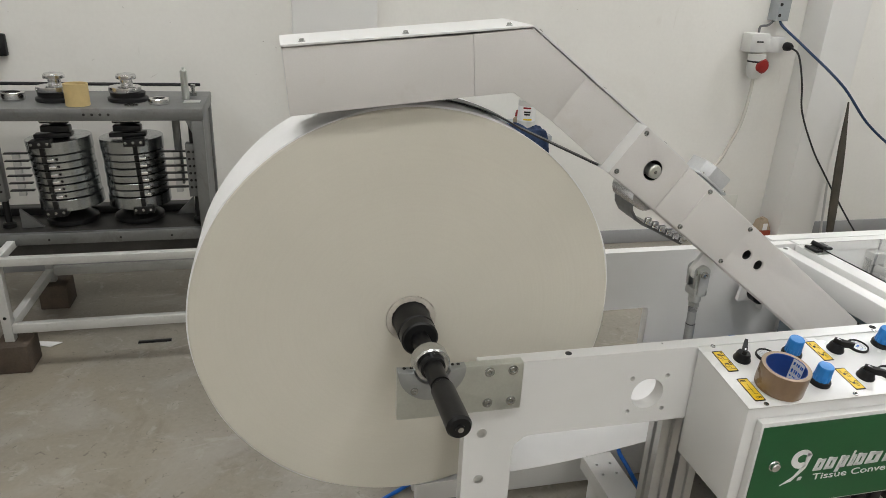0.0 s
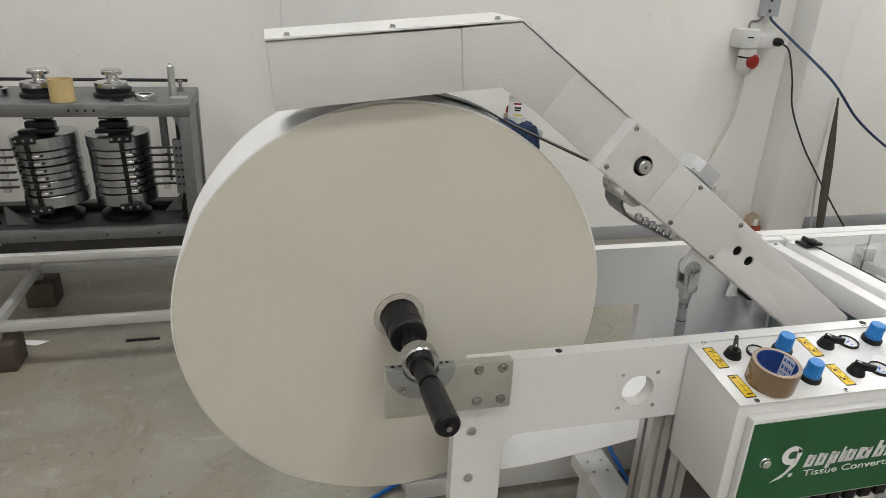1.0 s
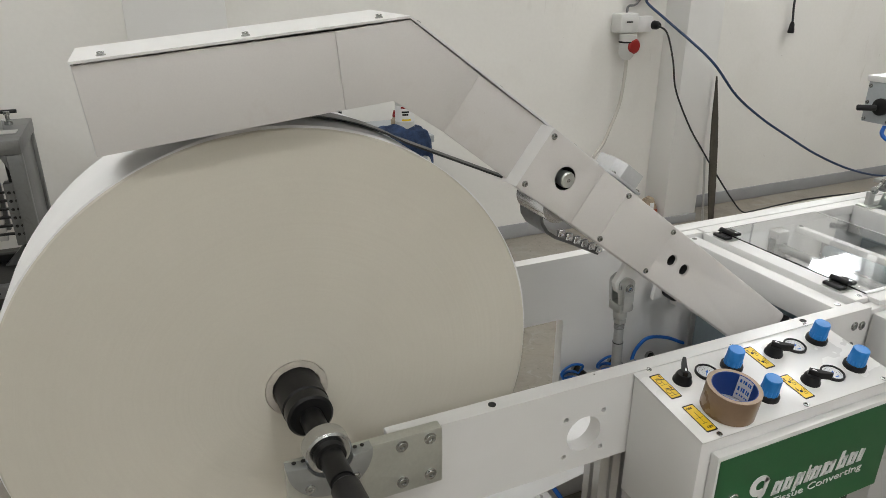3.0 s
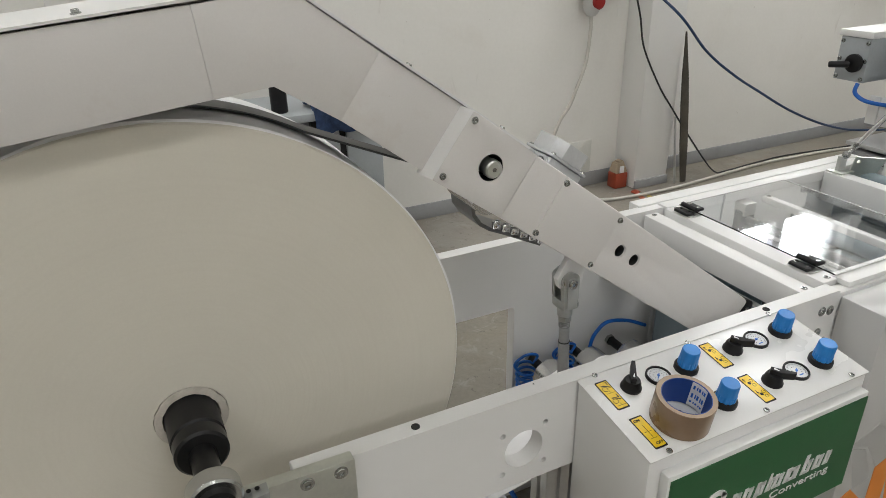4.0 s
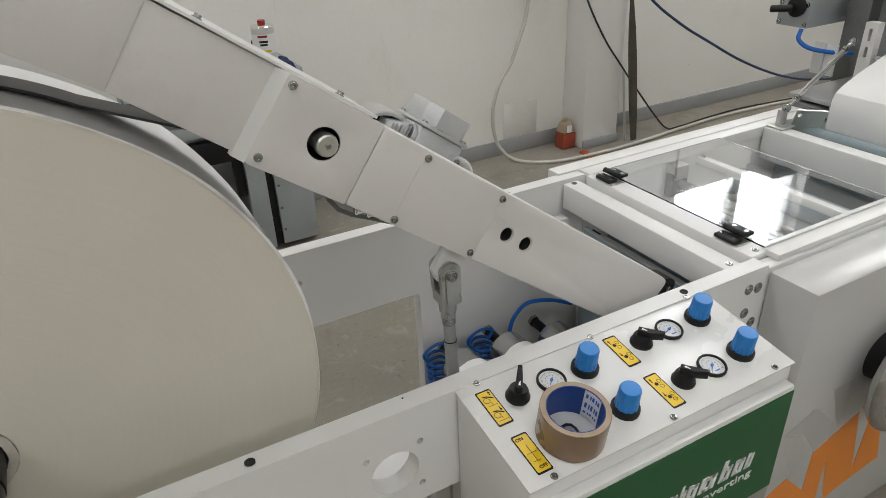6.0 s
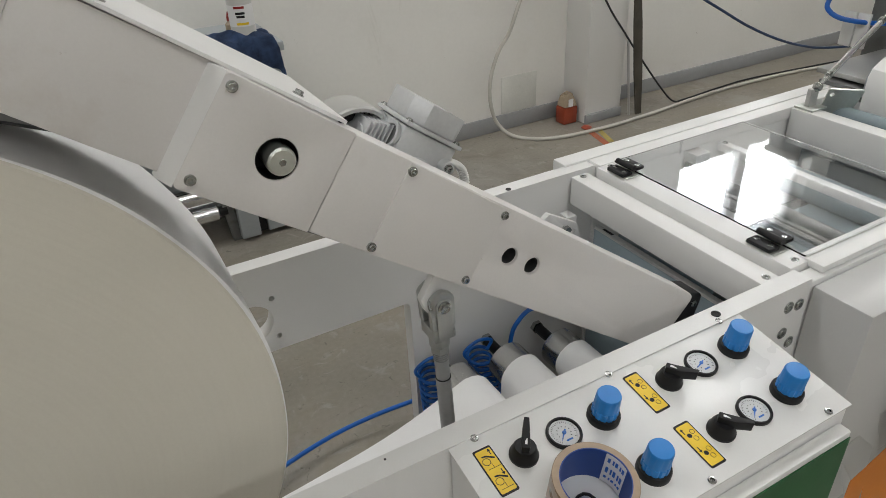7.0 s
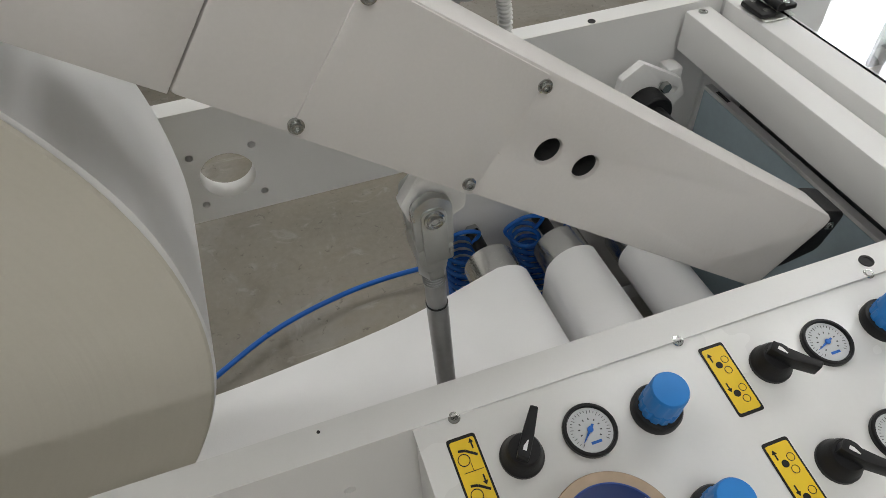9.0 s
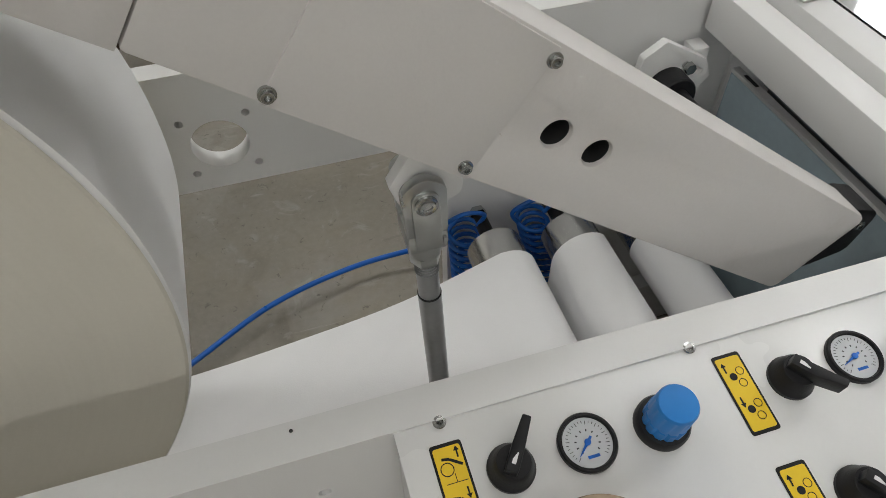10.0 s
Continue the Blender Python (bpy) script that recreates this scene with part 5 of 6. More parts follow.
    out = rounded([(0.375, 0.545), (0.386, 0.618), (0.414, 0.637), (0.478, 0.600), (0.490, 0.573), (0.462, 0.545)], [0, 0.006, 0.004, 0.004, 0.006, 0])
    slot = rounded([(0.443, 0.597), (0.473, 0.579), (0.477, 0.586), (0.447, 0.604)], 0.003)
    part("plate", plate(out, 0.415, 0.427, [slot], bevel=0.0008), WHITE, br)
    part("bearing", lathe([(0.012, 0.385), (0.026, 0.385), (0.028, 0.388), (0.028, 0.414), (0.012, 0.414)], (0.425, 0, 0.572), "y", 32), BLACK, br)
    part("shaft", rod((0.425, 0.22, 0.572), (0.425, 0.41, 0.572), 0.015, 24), BLACKSTEEL, br)
    part("bolt", lathe([(0.0075, 0.406), (0.0075, 0.4145), (0, 0.4145)], (0.452, 0, 0.5955), "y", 6), BOLT, br)
    part("block", box((0.468, 0.430, 0.50), (0.491, 0.4565, 0.606), 0.003), WHITE, br)


frame_beyond()


# ---- delivery unit at the far end ----
def delivery():
    u = thing("delivery_unit", "grey steel delivery head with black knob and blue hose", "machine head", (1.6, 0.55, 0.6))
    part("gear_box", box((1.46, 0.642, 0.838), (1.75, 0.738, 0.965), 0.002), GREYPAINT, u)
    part("box_lid", plate([(1.455, 0.636), (1.455, 0.744), (1.76, 0.744), (1.76, 0.636)], 0.966, 0.985, axis="z", bevel=0.002), WHITE, u, "white lid")
    for y in (0.650, 0.730):
        for z in (0.848, 0.9, 0.952):
            part("screw", moved(cap_screw((0, 0, 0), Matrix.Rotation(radians(-90), 4, "Y"), 0.005, 0.005), Matrix.Translation((1.46, y, z))), BOLT, u)
    knob = part("knob", lathe([(0.02, 0.0), (0.027, 0.003), (0.027, 0.012), (0.02, 0.016)], (1.443, 0.676, 0.893), "x", 32), BLACK, u, "black round crank knob")
    part("crank_handle", rod((1.438, 0.680, 0.89), (1.40, 0.721, 0.888), 0.0095, 18, bevel=0.003), BLACK, knob)
    part("hose", tube([(1.46, 0.655, 0.835), (1.45, 0.65, 0.81), (1.46, 0.62, 0.79), (1.5, 0.575, 0.78), (1.55, 0.55, 0.775)], 0.006, 14), HOSE, u, "blue air hose")
    part("post", box((1.56, 0.535, 0.45), (1.61, 0.60, 0.965), 0.003), STEEL, u)
    part("post", box((1.66, 0.42, 0.50), (1.73, 0.50, 1.0), 0.003), BLUEGREY, u)
    part("back_plate", box((1.75, 0.25, 0.55), (1.78, 0.62, 1.05), 0.003), GREYPAINT, u)
    part("top_rail", box((1.56, 0.20, 0.96), (1.80, 0.60, 0.985), 0.003), STEEL, u)
    part("cover", box((1.55, 0.30, 0.99), (1.9, 0.60, 1.10), 0.01), WHITE, u)
    for dx in (0.0, 0.036):
        part("guard", box((1.50 + 0.0, 0.60 - dx, 0.715), (1.508, 0.632 - dx, 0.80), 0.001), WHITE, u, "white guard strip")
    part("slotted_post", plate(rounded([(0.432, 0.68), (0.465, 0.68), (0.465, 0.885), (0.432, 0.885)], 0.002), 1.435, 1.46, [rounded([(0.4445, 0.80), (0.4525, 0.80), (0.4525, 0.825), (0.4445, 0.825)], 0.002), rounded([(0.4445, 0.84), (0.4525, 0.84), (0.4525, 0.87), (0.4445, 0.87)], 0.002)], axis="x"), WHITE, u, "white slotted post")
    part("shaft", rod((1.45, 0.18, 0.80), (1.45, 0.44, 0.80), 0.006, 14), CHROME, u)
    part("block", box((1.44, 0.20, 0.79), (1.50, 0.40, 0.83), 0.003), GREYPAINT, u)
    part("black_guide", box((1.50, 0.36, 0.70), (1.54, 0.39, 0.95), 0.002), BLACK, u)
    # table and folding plates
    t = thing("delivery_table", "bright steel table plate over the machine rails", "machine table", (1.5, 0.4, 0.68))
    part("plate", box((1.30, 0.40, 0.700), (1.75, 0.545, 0.712), 0.002), PROFILE, t)
    part("plate", box((1.28, 0.40, 0.684), (1.75, 0.52, 0.694), 0.002), STEEL, t)
    # tie rod with ball ends
    l = thing("tie_rod", "bright threaded tie rod with ball joints", "tie rod", (1.12, 0.44, 0.68))
    part("post", box((1.115, 0.425, 0.6815), (1.140, 0.437, 0.724), 0.002), PROFILE, l)
    part("foot", box((1.10, 0.405, 0.6815), (1.15, 0.45, 0.686), 0.001), ZINC, l)
    a, b = Vector((1.130, 0.425, 0.728)), Vector((1.395, 0.462, 0.842))
    part("rod", rod(a.lerp(b, 0.12), a.lerp(b, 0.88), 0.0065, 14), CHROME, l)
    for f in (0.0, 1.0):
        part("ball_joint", lathe([(0.0, -0.009), (0.008, -0.007), (0.011, 0), (0.008, 0.007), (0, 0.009)], a.lerp(b, f), "y", 16), BOLT, l)
        part("neck", rod(a.lerp(b, f), a.lerp(b, 0.14 if f < 0.5 else 0.86), 0.005, 12), BOLT, l)
        part("nut", rod(a.lerp(b, 0.13 if f < 0.5 else 0.85), a.lerp(b, 0.16 if f < 0.5 else 0.88), 0.0095, 6), BOLT, l)
    # guide roller, side plate and tissue
    g = thing("folding_roller", "dull blue-grey roller with an angled guide plate", "roller", (1.2, 0.25, 0.66))
    part("barrel", rod((1.205, 0.06, 0.655), (1.205, 0.42, 0.655), 0.021, 28), BLUEGREY, g)
    tilt = plate(rounded([(-0.035, -0.04), (0.03, -0.04), (0.045, 0.035), (-0.03, 0.04)], 0.004), -0.002, 0.002, [circle(-0.02, 0.025, 0.005, 10)])
    part("guide_plate", moved(tilt, pose(1.185, 0.405, 0.685, 18, 0, -35)), ZINC, g, "angled zinc guide plate")
    paper = thing("tissue_over_former", "white tissue sheet hanging over the former plate", "paper", (1.35, 0.3, 0.7))
    drop = [(1.25, 0.64), (1.25, 0.70), (1.251, 0.735), (1.258, 0.75), (1.275, 0.762), (1.33, 0.785), (1.42, 0.815), (1.55, 0.85)]
    part("sheet", strip(drop, 0.236, 0.392, 0.002), PAPER, paper)
    part("former", strip([(1.262, 0.69), (1.264, 0.73), (1.28, 0.748), (1.34, 0.772), (1.47, 0.81)], 0.22, 0.40, 0.01), GREYPAINT, paper, "grey former plate")


delivery()


# ---- the ring-cutter machine by the wall, on its white stand ----
def ring_machine():
    m = thing("ring_cutter_machine", "grey steel machine with two stacks of bright cutter rings", "machine", (-1.6, 1.6, 0.40))
    part("top_plate", box((-2.35, 1.45, 0.832), (-1.058, 1.80, 0.874), 0.003), STEEL, m, "grey steel top plate")
    part("bottom_plate", box((-2.35, 1.45, 0.402), (-1.10, 1.475, 0.442), 0.003), STEEL, m, "grey steel front rail")
    part("deck", box((-2.35, 1.4755, 0.410), (-1.10, 1.80, 0.440), 0.002), DARKSHEET, m, "dark steel deck")
    # added dark box in place of the shaded opening below the deck
    part("under_deck_shade", box((-2.3, 1.50, 0.345), (-1.0, 1.77, 0.4005), 0.004), DARKSHEET, m, "dark box drawn as the shade under the deck")
    part("rail_and_shade_bar", box((-2.3, 1.66, 0.4405), (-1.11, 1.69, 0.468), 0.002), BLACKSTEEL, m)
    # black bar drawn as the shadow line beneath the top plate
    part("rail_and_shade_bar", box((-2.3, 1.55, 0.812), (-1.09, 1.60, 0.8315), 0.002), BLACKSTEEL, m)
    for y in (1.45, 1.765):
        part("post", box((-1.098, y, 0.402), (-1.060, y + 0.035, 0.8315), 0.002), STEEL, m)
        part("post", box((-1.98, y, 0.4425), (-1.945, y + 0.035, 0.8315), 0.002), STEEL, m)
    part("end_plate", box((-1.076, 1.486, 0.402), (-1.068, 1.764, 0.8315), 0.001), STEEL, m)
    part("corner_lug", plate([(-1.116, 0.8315), (-1.0985, 0.8315), (-1.0985, 0.79)], 1.452, 1.48), STEEL, m)
    for x in (-1.43, -1.405, -1.38, -1.355):
        part("hole", lathe([(0.0045, 0), (0.0045, 0.001), (0, 0.001)], (x, 1.449, 0.853), "y", 12), DARK, m)
    for x in (-1.60, -1.37, -1.2):
        part("hole", lathe([(0.004, 0), (0.004, 0.001), (0, 0.001)], (x, 1.449, 0.42), "y", 12), DARK, m)
    for cx, lean in ((-1.553, 0.0), (-1.326, 0.35)):
        cy = 1.60
        if lean == 0:
            tip = Matrix.Translation((cx, cy, 0.64)) @ Matrix.Rotation(radians(-3.5), 4, "Y") @ Matrix.Translation((-cx, -cy, -0.64))
        else:
            tip = Matrix.Translation((cx + 0.006, cy, 0.64)) @ Matrix.Rotation(radians(-1.5), 4, "Y") @ Matrix.Translation((-cx, -cy, -0.64))

        def put(name, bm, mat, parent, label=""):
            bm.transform(tip)
            return part(name, bm, mat, parent, label)
        stack = part("spindle", rod((cx, cy, 0.4425), (cx, cy, 0.8115), 0.028, 24), BLACKSTEEL, m, "dark spindle with cutter rings")
        z0 = 0.505
        heights = [0.045] + [0.0262] * 6 + [0.047]
        slot_x = cx - 0.036 if lean == 0 else cx + 0.02
        for k, h in enumerate(heights):
            r = 0.1055 if k in (0, 7) else 0.1035 - 0.0015 * (k % 2)
            gap = 0.0042
            ring = lathe([(0.034, 0), (r - 0.0015, 0), (r, 0.0015), (r, h - gap - 0.0015), (r - 0.0015, h - gap), (0.034, h - gap)], (cx, cy, z0), "z", 56)
            put("cutter_ring", ring, RING, stack)
            put("ring_slot", box((slot_x, cy - r - 0.001, z0 + 0.001), (slot_x + 0.015, cy - 0.06, z0 + h - gap - 0.001)), BLACKSTEEL, stack)
            if 0 < k < 7:
                put("clip", box((slot_x + 0.016, cy - r - 0.003, z0 + 0.004), (slot_x + 0.038, cy - 0.07, z0 + 0.013), 0.001), CHROME, stack)
                put("clamp_screw", cap_screw((slot_x + 0.046, cy - r + 0.001, z0 + 0.011), FRONT, 0.0035, 0.003), BLACKSTEEL, stack)
            z0 += h
        for zz in (0.490, 0.734):
            bar = put("stop_bar", box((slot_x - 0.028, cy - 0.1115, zz), (slot_x + 0.04, cy - 0.07, zz + 0.026), 0.002), BLACKSTEEL, stack)
            for dx in (-0.02, 0.005, 0.03):
                put("screw", cap_screw((slot_x + dx, cy - 0.1115, zz + 0.014), FRONT, 0.0035, 0.002), BOLT, stack)
        put("top_clamp", box((cx - 0.06, cy - 0.06, 0.757), (cx + 0.06, cy - 0.02, 0.772), 0.003), BLACKSTEEL, stack)
        part("bearing_flange", lathe([(0.075, 0), (0.085, 0.003), (0.085, 0.018), (0.06, 0.03), (0.04, 0.05)], (cx, cy, 0.4425), "z", 36), BLACKSTEEL, m, "black bearing flange")
        part("clamp", box((cx - 0.04, cy - 0.07, 0.778), (cx + 0.05, cy - 0.03, 0.80), 0.004), BLACKSTEEL, m)
        part("pressure_bar", rod((cx - 0.04, cy - 0.06, 0.815), (cx + 0.05, cy - 0.06, 0.815), 0.008, 14), BOLT, m)
        # bearing housing and knob on the top plate
        part("housing", lathe([(0.064, 0), (0.066, 0.003), (0.066, 0.012), (0.056, 0.016), (0.058, 0.03), (0.05, 0.034)], (cx + 0.01, cy, 0.874), "z", 40), BLACK, m, "black round bearing housing")
        part("disc", lathe([(0.052, 0), (0.053, 0.002), (0.053, 0.016), (0.034, 0.02)], (cx + 0.005, cy - 0.01, 0.9085), "z", 40), ALU, m, "bright adjusting disc")
        part("knob", lathe([(0.019, 0), (0.02, 0.003), (0.02, 0.018), (0.033, 0.021), (0.034, 0.024), (0.034, 0.032), (0.03, 0.035), (0.03, 0.037), (0.024, 0.038), (0, 0.038)], (cx + 0.01, cy, 0.9285), "z", 40), ALU, m, "bright turned knob")
    # side combs
    for x0, x1, xc in ((-1.235, -1.10, -1.115), (-1.72, -1.645, -1.75)):
        part("comb_block", box((xc - 0.02, 1.52, 0.54), (xc + 0.018, 1.56, 0.735), 0.002), STEEL, m)
        for k in range(6):
            z = 0.572 + k * 0.0262
            part("comb_finger", box((x0, 1.53, z), (x1, 1.55, z + 0.004), 0.001), BLACKSTEEL, m)
            part("finger_block", box(((x0 + x1) / 2 - 0.012, 1.532, z - 0.0165), ((x0 + x1) / 2 + 0.01, 1.548, z - 0.0003), 0.001), PROFILE, m)
            for dx in (-0.009, 0.006):
                part("screw", cap_screw((xc + dx, 1.52, z + 0.004), FRONT, 0.0035, 0.002), BLACKSTEEL, m)
        part("hanger", box((xc - 0.07, 1.62, 0.56), (xc - 0.045, 1.64, 0.8315), 0.002), STEEL, m)
        part("column", rod((xc + 0.005, 1.54, 0.4425), (xc + 0.005, 1.54, 0.8315), 0.011, 16), BLACKSTEEL, m)
        part("foot", lathe([(0.022, 0), (0.022, 0.012), (0.014, 0.018)], (xc + 0.005, 1.54, 0.4425), "z", 20), BLACKSTEEL, m)
    part("gusset", plate([(-1.20, 0.4425), (-1.135, 0.4425), (-1.135, 0.51)], 1.62, 1.635), STEEL, m)
    part("gusset", plate([(-1.63, 0.4425), (-1.70, 0.4425), (-1.70, 0.51)], 1.52, 1.535), STEEL, m)
    part("black_rail", rod((-2.3, 1.76, 0.905), (-1.09, 1.76, 0.905), 0.006, 10), BLACKSTEEL, m)
    part("pin", lathe([(0.012, 0), (0.0125, 0.002), (0.0125, 0.10), (0.009, 0.104), (0.005, 0.104), (0.005, 0.112), (0, 0.112)], (-1.128, 1.62, 0.8745), "z", 24), ZINC, m, "upright zinc pin")
    part("bolt", lathe([(0.012, 0), (0.012, 0.012), (0.006, 0.014), (0.006, 0.03), (0.009, 0.03), (0.009, 0.04), (0, 0.04)], (-1.11, 1.70, 0.8745), "z", 12), BOLT, m)
    part("stamped_plate", box((-1.13, 1.55, 0.8745), (-1.075, 1.60, 0.8765)), PROFILE, m)
    for x, y, r, h in ((-1.68, 1.61, 0.036, 0.026), (-1.205, 1.53, 0.034, 0.02)):
        ring = thing("spacer_ring", "bright turned steel spacer ring on the machine top", "ring", (x, y, 0.875))
        part("ring", lathe([(r * 0.62, 0), (r - 0.002, 0), (r, 0.002), (r, h - 0.002), (r - 0.002, h), (r * 0.62, h), (r * 0.62, 0)], (x, y, 0.8748), "z", 40, closed=False), ALU, ring)
    part("flat_washer", lathe([(0.01, 0), (0.022, 0), (0.022, 0.003), (0.01, 0.003)], (-1.29, 1.50, 0.8745), "z", 24), BOLT, m)
    core = thing("cardboard_core", "short tan cardboard tube standing on the machine top", "cardboard tube", (-1.455, 1.50, 0.875))
    part("tube", lathe([(0.034, 0), (0.0375, 0), (0.0375, 0.072), (0.034, 0.072), (0.034, 0.0)], (-1.455, 1.505, 0.8748), "z", 40, closed=False), TAN, core)
    bx = thing("black_casting", "black cast part lying on the machine top", "machine part", (-1.8, 1.6, 0.875))
    part("body", lathe([(0.05, 0), (0.05, 0.014), (0.03, 0.02), (0.03, 0.03)], (-1.79, 1.6, 0.8748), "z", 28), BLACK, bx)


def stand():
    s = thing("machine_stand", "worn white welded steel stand under the ring machine", "stand", (-1.3, 1.5, 0.1))
    w = 0.026
    x0, x1, y0, y1 = -1.735, -0.45, 1.30, 1.78
    for z0, z1 in ((0.374, 0.4005), (0.13, 0.163)):
        for y in (y0, y1):
            part("long_bar", box((x0, y, z0), (x1, y + w, z1), 0.002), STANDWHITE, s)
        for x in (x0, x1 - w):
            part("cross_bar", box((x + 0.0005, y0 + w + 0.0005, z0), (x + w, y1 - 0.0005, z1 - 0.001), 0.002), STANDWHITE, s)
    for x in (x0, x1 - w):
        for y in (y0, y1):
            part("leg", box((x - 0.002, y - 0.002, 0.1015), (x + w + 0.002, y + w + 0.002, 0.3735), 0.002), STANDWHITE, s)
    part("bolt", cap_screw((x0 + 0.012, y0 - 0.002, 0.19), FRONT, 0.004, 0.003), BLACKSTEEL, s)
    for x in (x0, x1 - w):
        for y in (y0, y1):
            b = thing("wood_block", "dark worn timber block under the stand leg", "wood block", (x, y, 0), "blocks under the stand")
            bm = box((x - 0.03, y - 0.04, 0.0), (x + 0.075, y + 0.07, 0.1008), 0.004)
            for v in bm.verts:
                v.co.x += 0.004 * noise.noise(v.co * 20)
            part("block", bm, WOOD, b)
    solo("paper_scrap", plate([(-1.70, 1.475), (-1.615, 1.455), (-1.65, 1.425), (-1.685, 1.44)], 0.002, 0.004, axis="z"), PAPER, "torn scrap of white paper on the floor", "scrap")
    solo("steel_strip", box((-1.35, 1.405, 0.001), (-1.235, 1.418, 0.008), 0.001), BLACKSTEEL, "thin dark steel strip lying on the floor", "metal strip")



def shifted(v, *builders):
    """Builds things and sets them off by v as whole objects."""
    before = set(bpy.data.objects)
    for build in builders:
        build()
    for ob in set(bpy.data.objects) - before:
        if ob.parent is None:
            ob.location += Vector(v)


shifted((0.028, 0.02, -0.022), ring_machine)
shifted((0.03, 0.0, 0.0), stand)


# ---- the grey machine behind the paper roll ----
def grey_machine():
    g = thing("grey_machine", "grey sheet-metal machine against the wall with chrome rollers", "machine", (0.05, 1.85, 0))
    part("side_panel", box((0.185, 1.76, 0.02), (0.325, 1.775, 0.66), 0.002), GREYPAINT, g)
    part("side_return", box((0.318, 1.7755, 0.02), (0.325, 2.05, 0.66), 0.002), GREYPAINT, g)
    for z in (0.08, 0.17, 0.26, 0.36, 0.46):
        part("rivet", lathe([(0.005, 0), (0.004, -0.003), (0, -0.0035)], (0.196, 1.76, z), "y", 10), BOLT, g)
        part("rivet", lathe([(0.005, 0), (0.004, 0.003), (0, 0.0035)], (0.325, 1.80, z), "x", 10), BOLT, g)
    part("inner_post", box((0.155, 1.77, 0.02), (0.183, 1.80, 0.66), 0.002), BLACK, g)
    part("post", box((0.085, 1.745, 0.02), (0.152, 1.78, 0.66), 0.002), GREYPAINT, g)
    part("inner_post", box((0.05, 1.76, 0.25), (0.083, 1.79, 0.66), 0.002), BLACK, g)
    part("top_plate", box((-0.25, 1.70, 0.661), (0.33, 2.06, 0.69), 0.003), GREYPAINT, g)
    part("beam", box((-0.25, 1.73, 0.50), (0.049, 1.76, 0.545), 0.002), GREYPAINT, g)
    part("beam", box((-0.25, 1.73, 0.40), (0.049, 1.77, 0.48), 0.002), BLACK, g)
    for z, r in ((0.20, 0.035), (0.125, 0.03)):
        rl = part("chrome_roller", rod((-0.25, 1.80, z), (0.03, 1.80, z), r, 28, bevel=0.003), CHROME, g)
        part("end_cap", rod((0.0302, 1.80, z), (0.06, 1.80, z), r * 0.6, 20), BLACK, rl)
    part("leg", plate([(0.06, 0.0), (0.10, 0.0), (0.07, 0.19), (0.04, 0.19)], 1.79, 1.82), STEEL, g)
    part("leg", box((-0.25, 1.80, 0.0), (-0.21, 1.84, 0.66), 0.002), STEEL, g)
    part("back_panel", box((-0.25, 2.06, 0.02), (0.325, 2.07, 0.66), 0.002), GREYPAINT, g)
    # can, spray can and cloth on top
    can = thing("solvent_can", "pale printed metal can with a red cap on the grey machine", "can", (0.225, 1.76, 0.69))
    cz = 0.6905
    part("body", lathe([(0.036, 0), (0.038, 0.003), (0.038, 0.135), (0.035, 0.139), (0.03, 0.137)], (0.228, 1.76, cz), "z", 36), material("can_print", (0.62, 0.62, 0.6), 0.35, vary=0.05, bump=0.0), can)
    part("rim", lathe([(0.0365, 0.137), (0.039, 0.139), (0.0365, 0.142), (0.03, 0.14)], (0.228, 1.76, cz), "z", 36), CHROME, can)
    part("cap", lathe([(0.0125, 0.142), (0.0125, 0.158), (0.011, 0.16), (0, 0.16)], (0.228, 1.76, cz), "z", 20), RED, can, "red screw cap")
    band = part("label_band", lathe([(0.0383, 0.055), (0.0383, 0.118)], (0.228, 1.76, cz), "z", 36, closed=False), SIGNWHITE, can)
    for z, a0, n, mat in ((0.112, -130, 8, RED), (0.095, -125, 7, BLACKSTEEL), (0.085, -122, 6, BLACKSTEEL), (0.064, -125, 9, YELLOW)):
        bar = bmesh.new()
        for k in range(n):
            own = box((0.0384, -0.0022, z - 0.004), (0.0388, 0.0022, z + 0.003))
            own.transform(Matrix.Rotation(radians(a0 + 6 * k), 4, "Z"))
            merge(bar, own)
        bar.transform(Matrix.Translation((0.228, 1.76, cz)))
        part("print_bar", bar, mat, band)
    sp = thing("small_bottle", "small clear bottle with a red tip on the grey machine", "bottle", (0.165, 1.745, 0.69))
    part("body", lathe([(0.014, 0), (0.015, 0.003), (0.015, 0.055), (0.008, 0.062), (0.007, 0.066)], (0.196, 1.792, cz), "z", 24), LABEL, sp)
    part("tip", lathe([(0.008, 0.066), (0.0075, 0.076), (0.003, 0.092), (0, 0.093)], (0.196, 1.792, cz), "z", 20), RED, sp)
    tin = thing("tin_lid", "small tin with a bright lid on the grey machine", "tin", (-0.05, 1.78, 0.69))
    part("body", lathe([(0.028, 0), (0.03, 0.003), (0.03, 0.11)], (-0.052, 1.78, cz), "z", 32), BLACK, tin)
    part("lid", lathe([(0.031, 0.11), (0.031, 0.128), (0.028, 0.131), (0, 0.131)], (-0.052, 1.78, cz), "z", 32), CHROME, tin)
    cl = thing("work_cloth", "crumpled dark blue work cloth draped over the machine edge", "cloth", (0.22, 1.72, 0.69))
    own = bmesh.new()
    nx, ny = 46, 34
    grid = []
    for i in range(nx + 1):
        row = []
        for j in range(ny + 1):
            u, v = i / nx, j / ny
            x, y = 0.05 + 0.29 * u, 1.66 + 0.20 * v
            n1 = noise.noise((x * 14, y * 14, 1.0)) + 0.6 * noise.noise((x * 34, y * 34, 3.0))
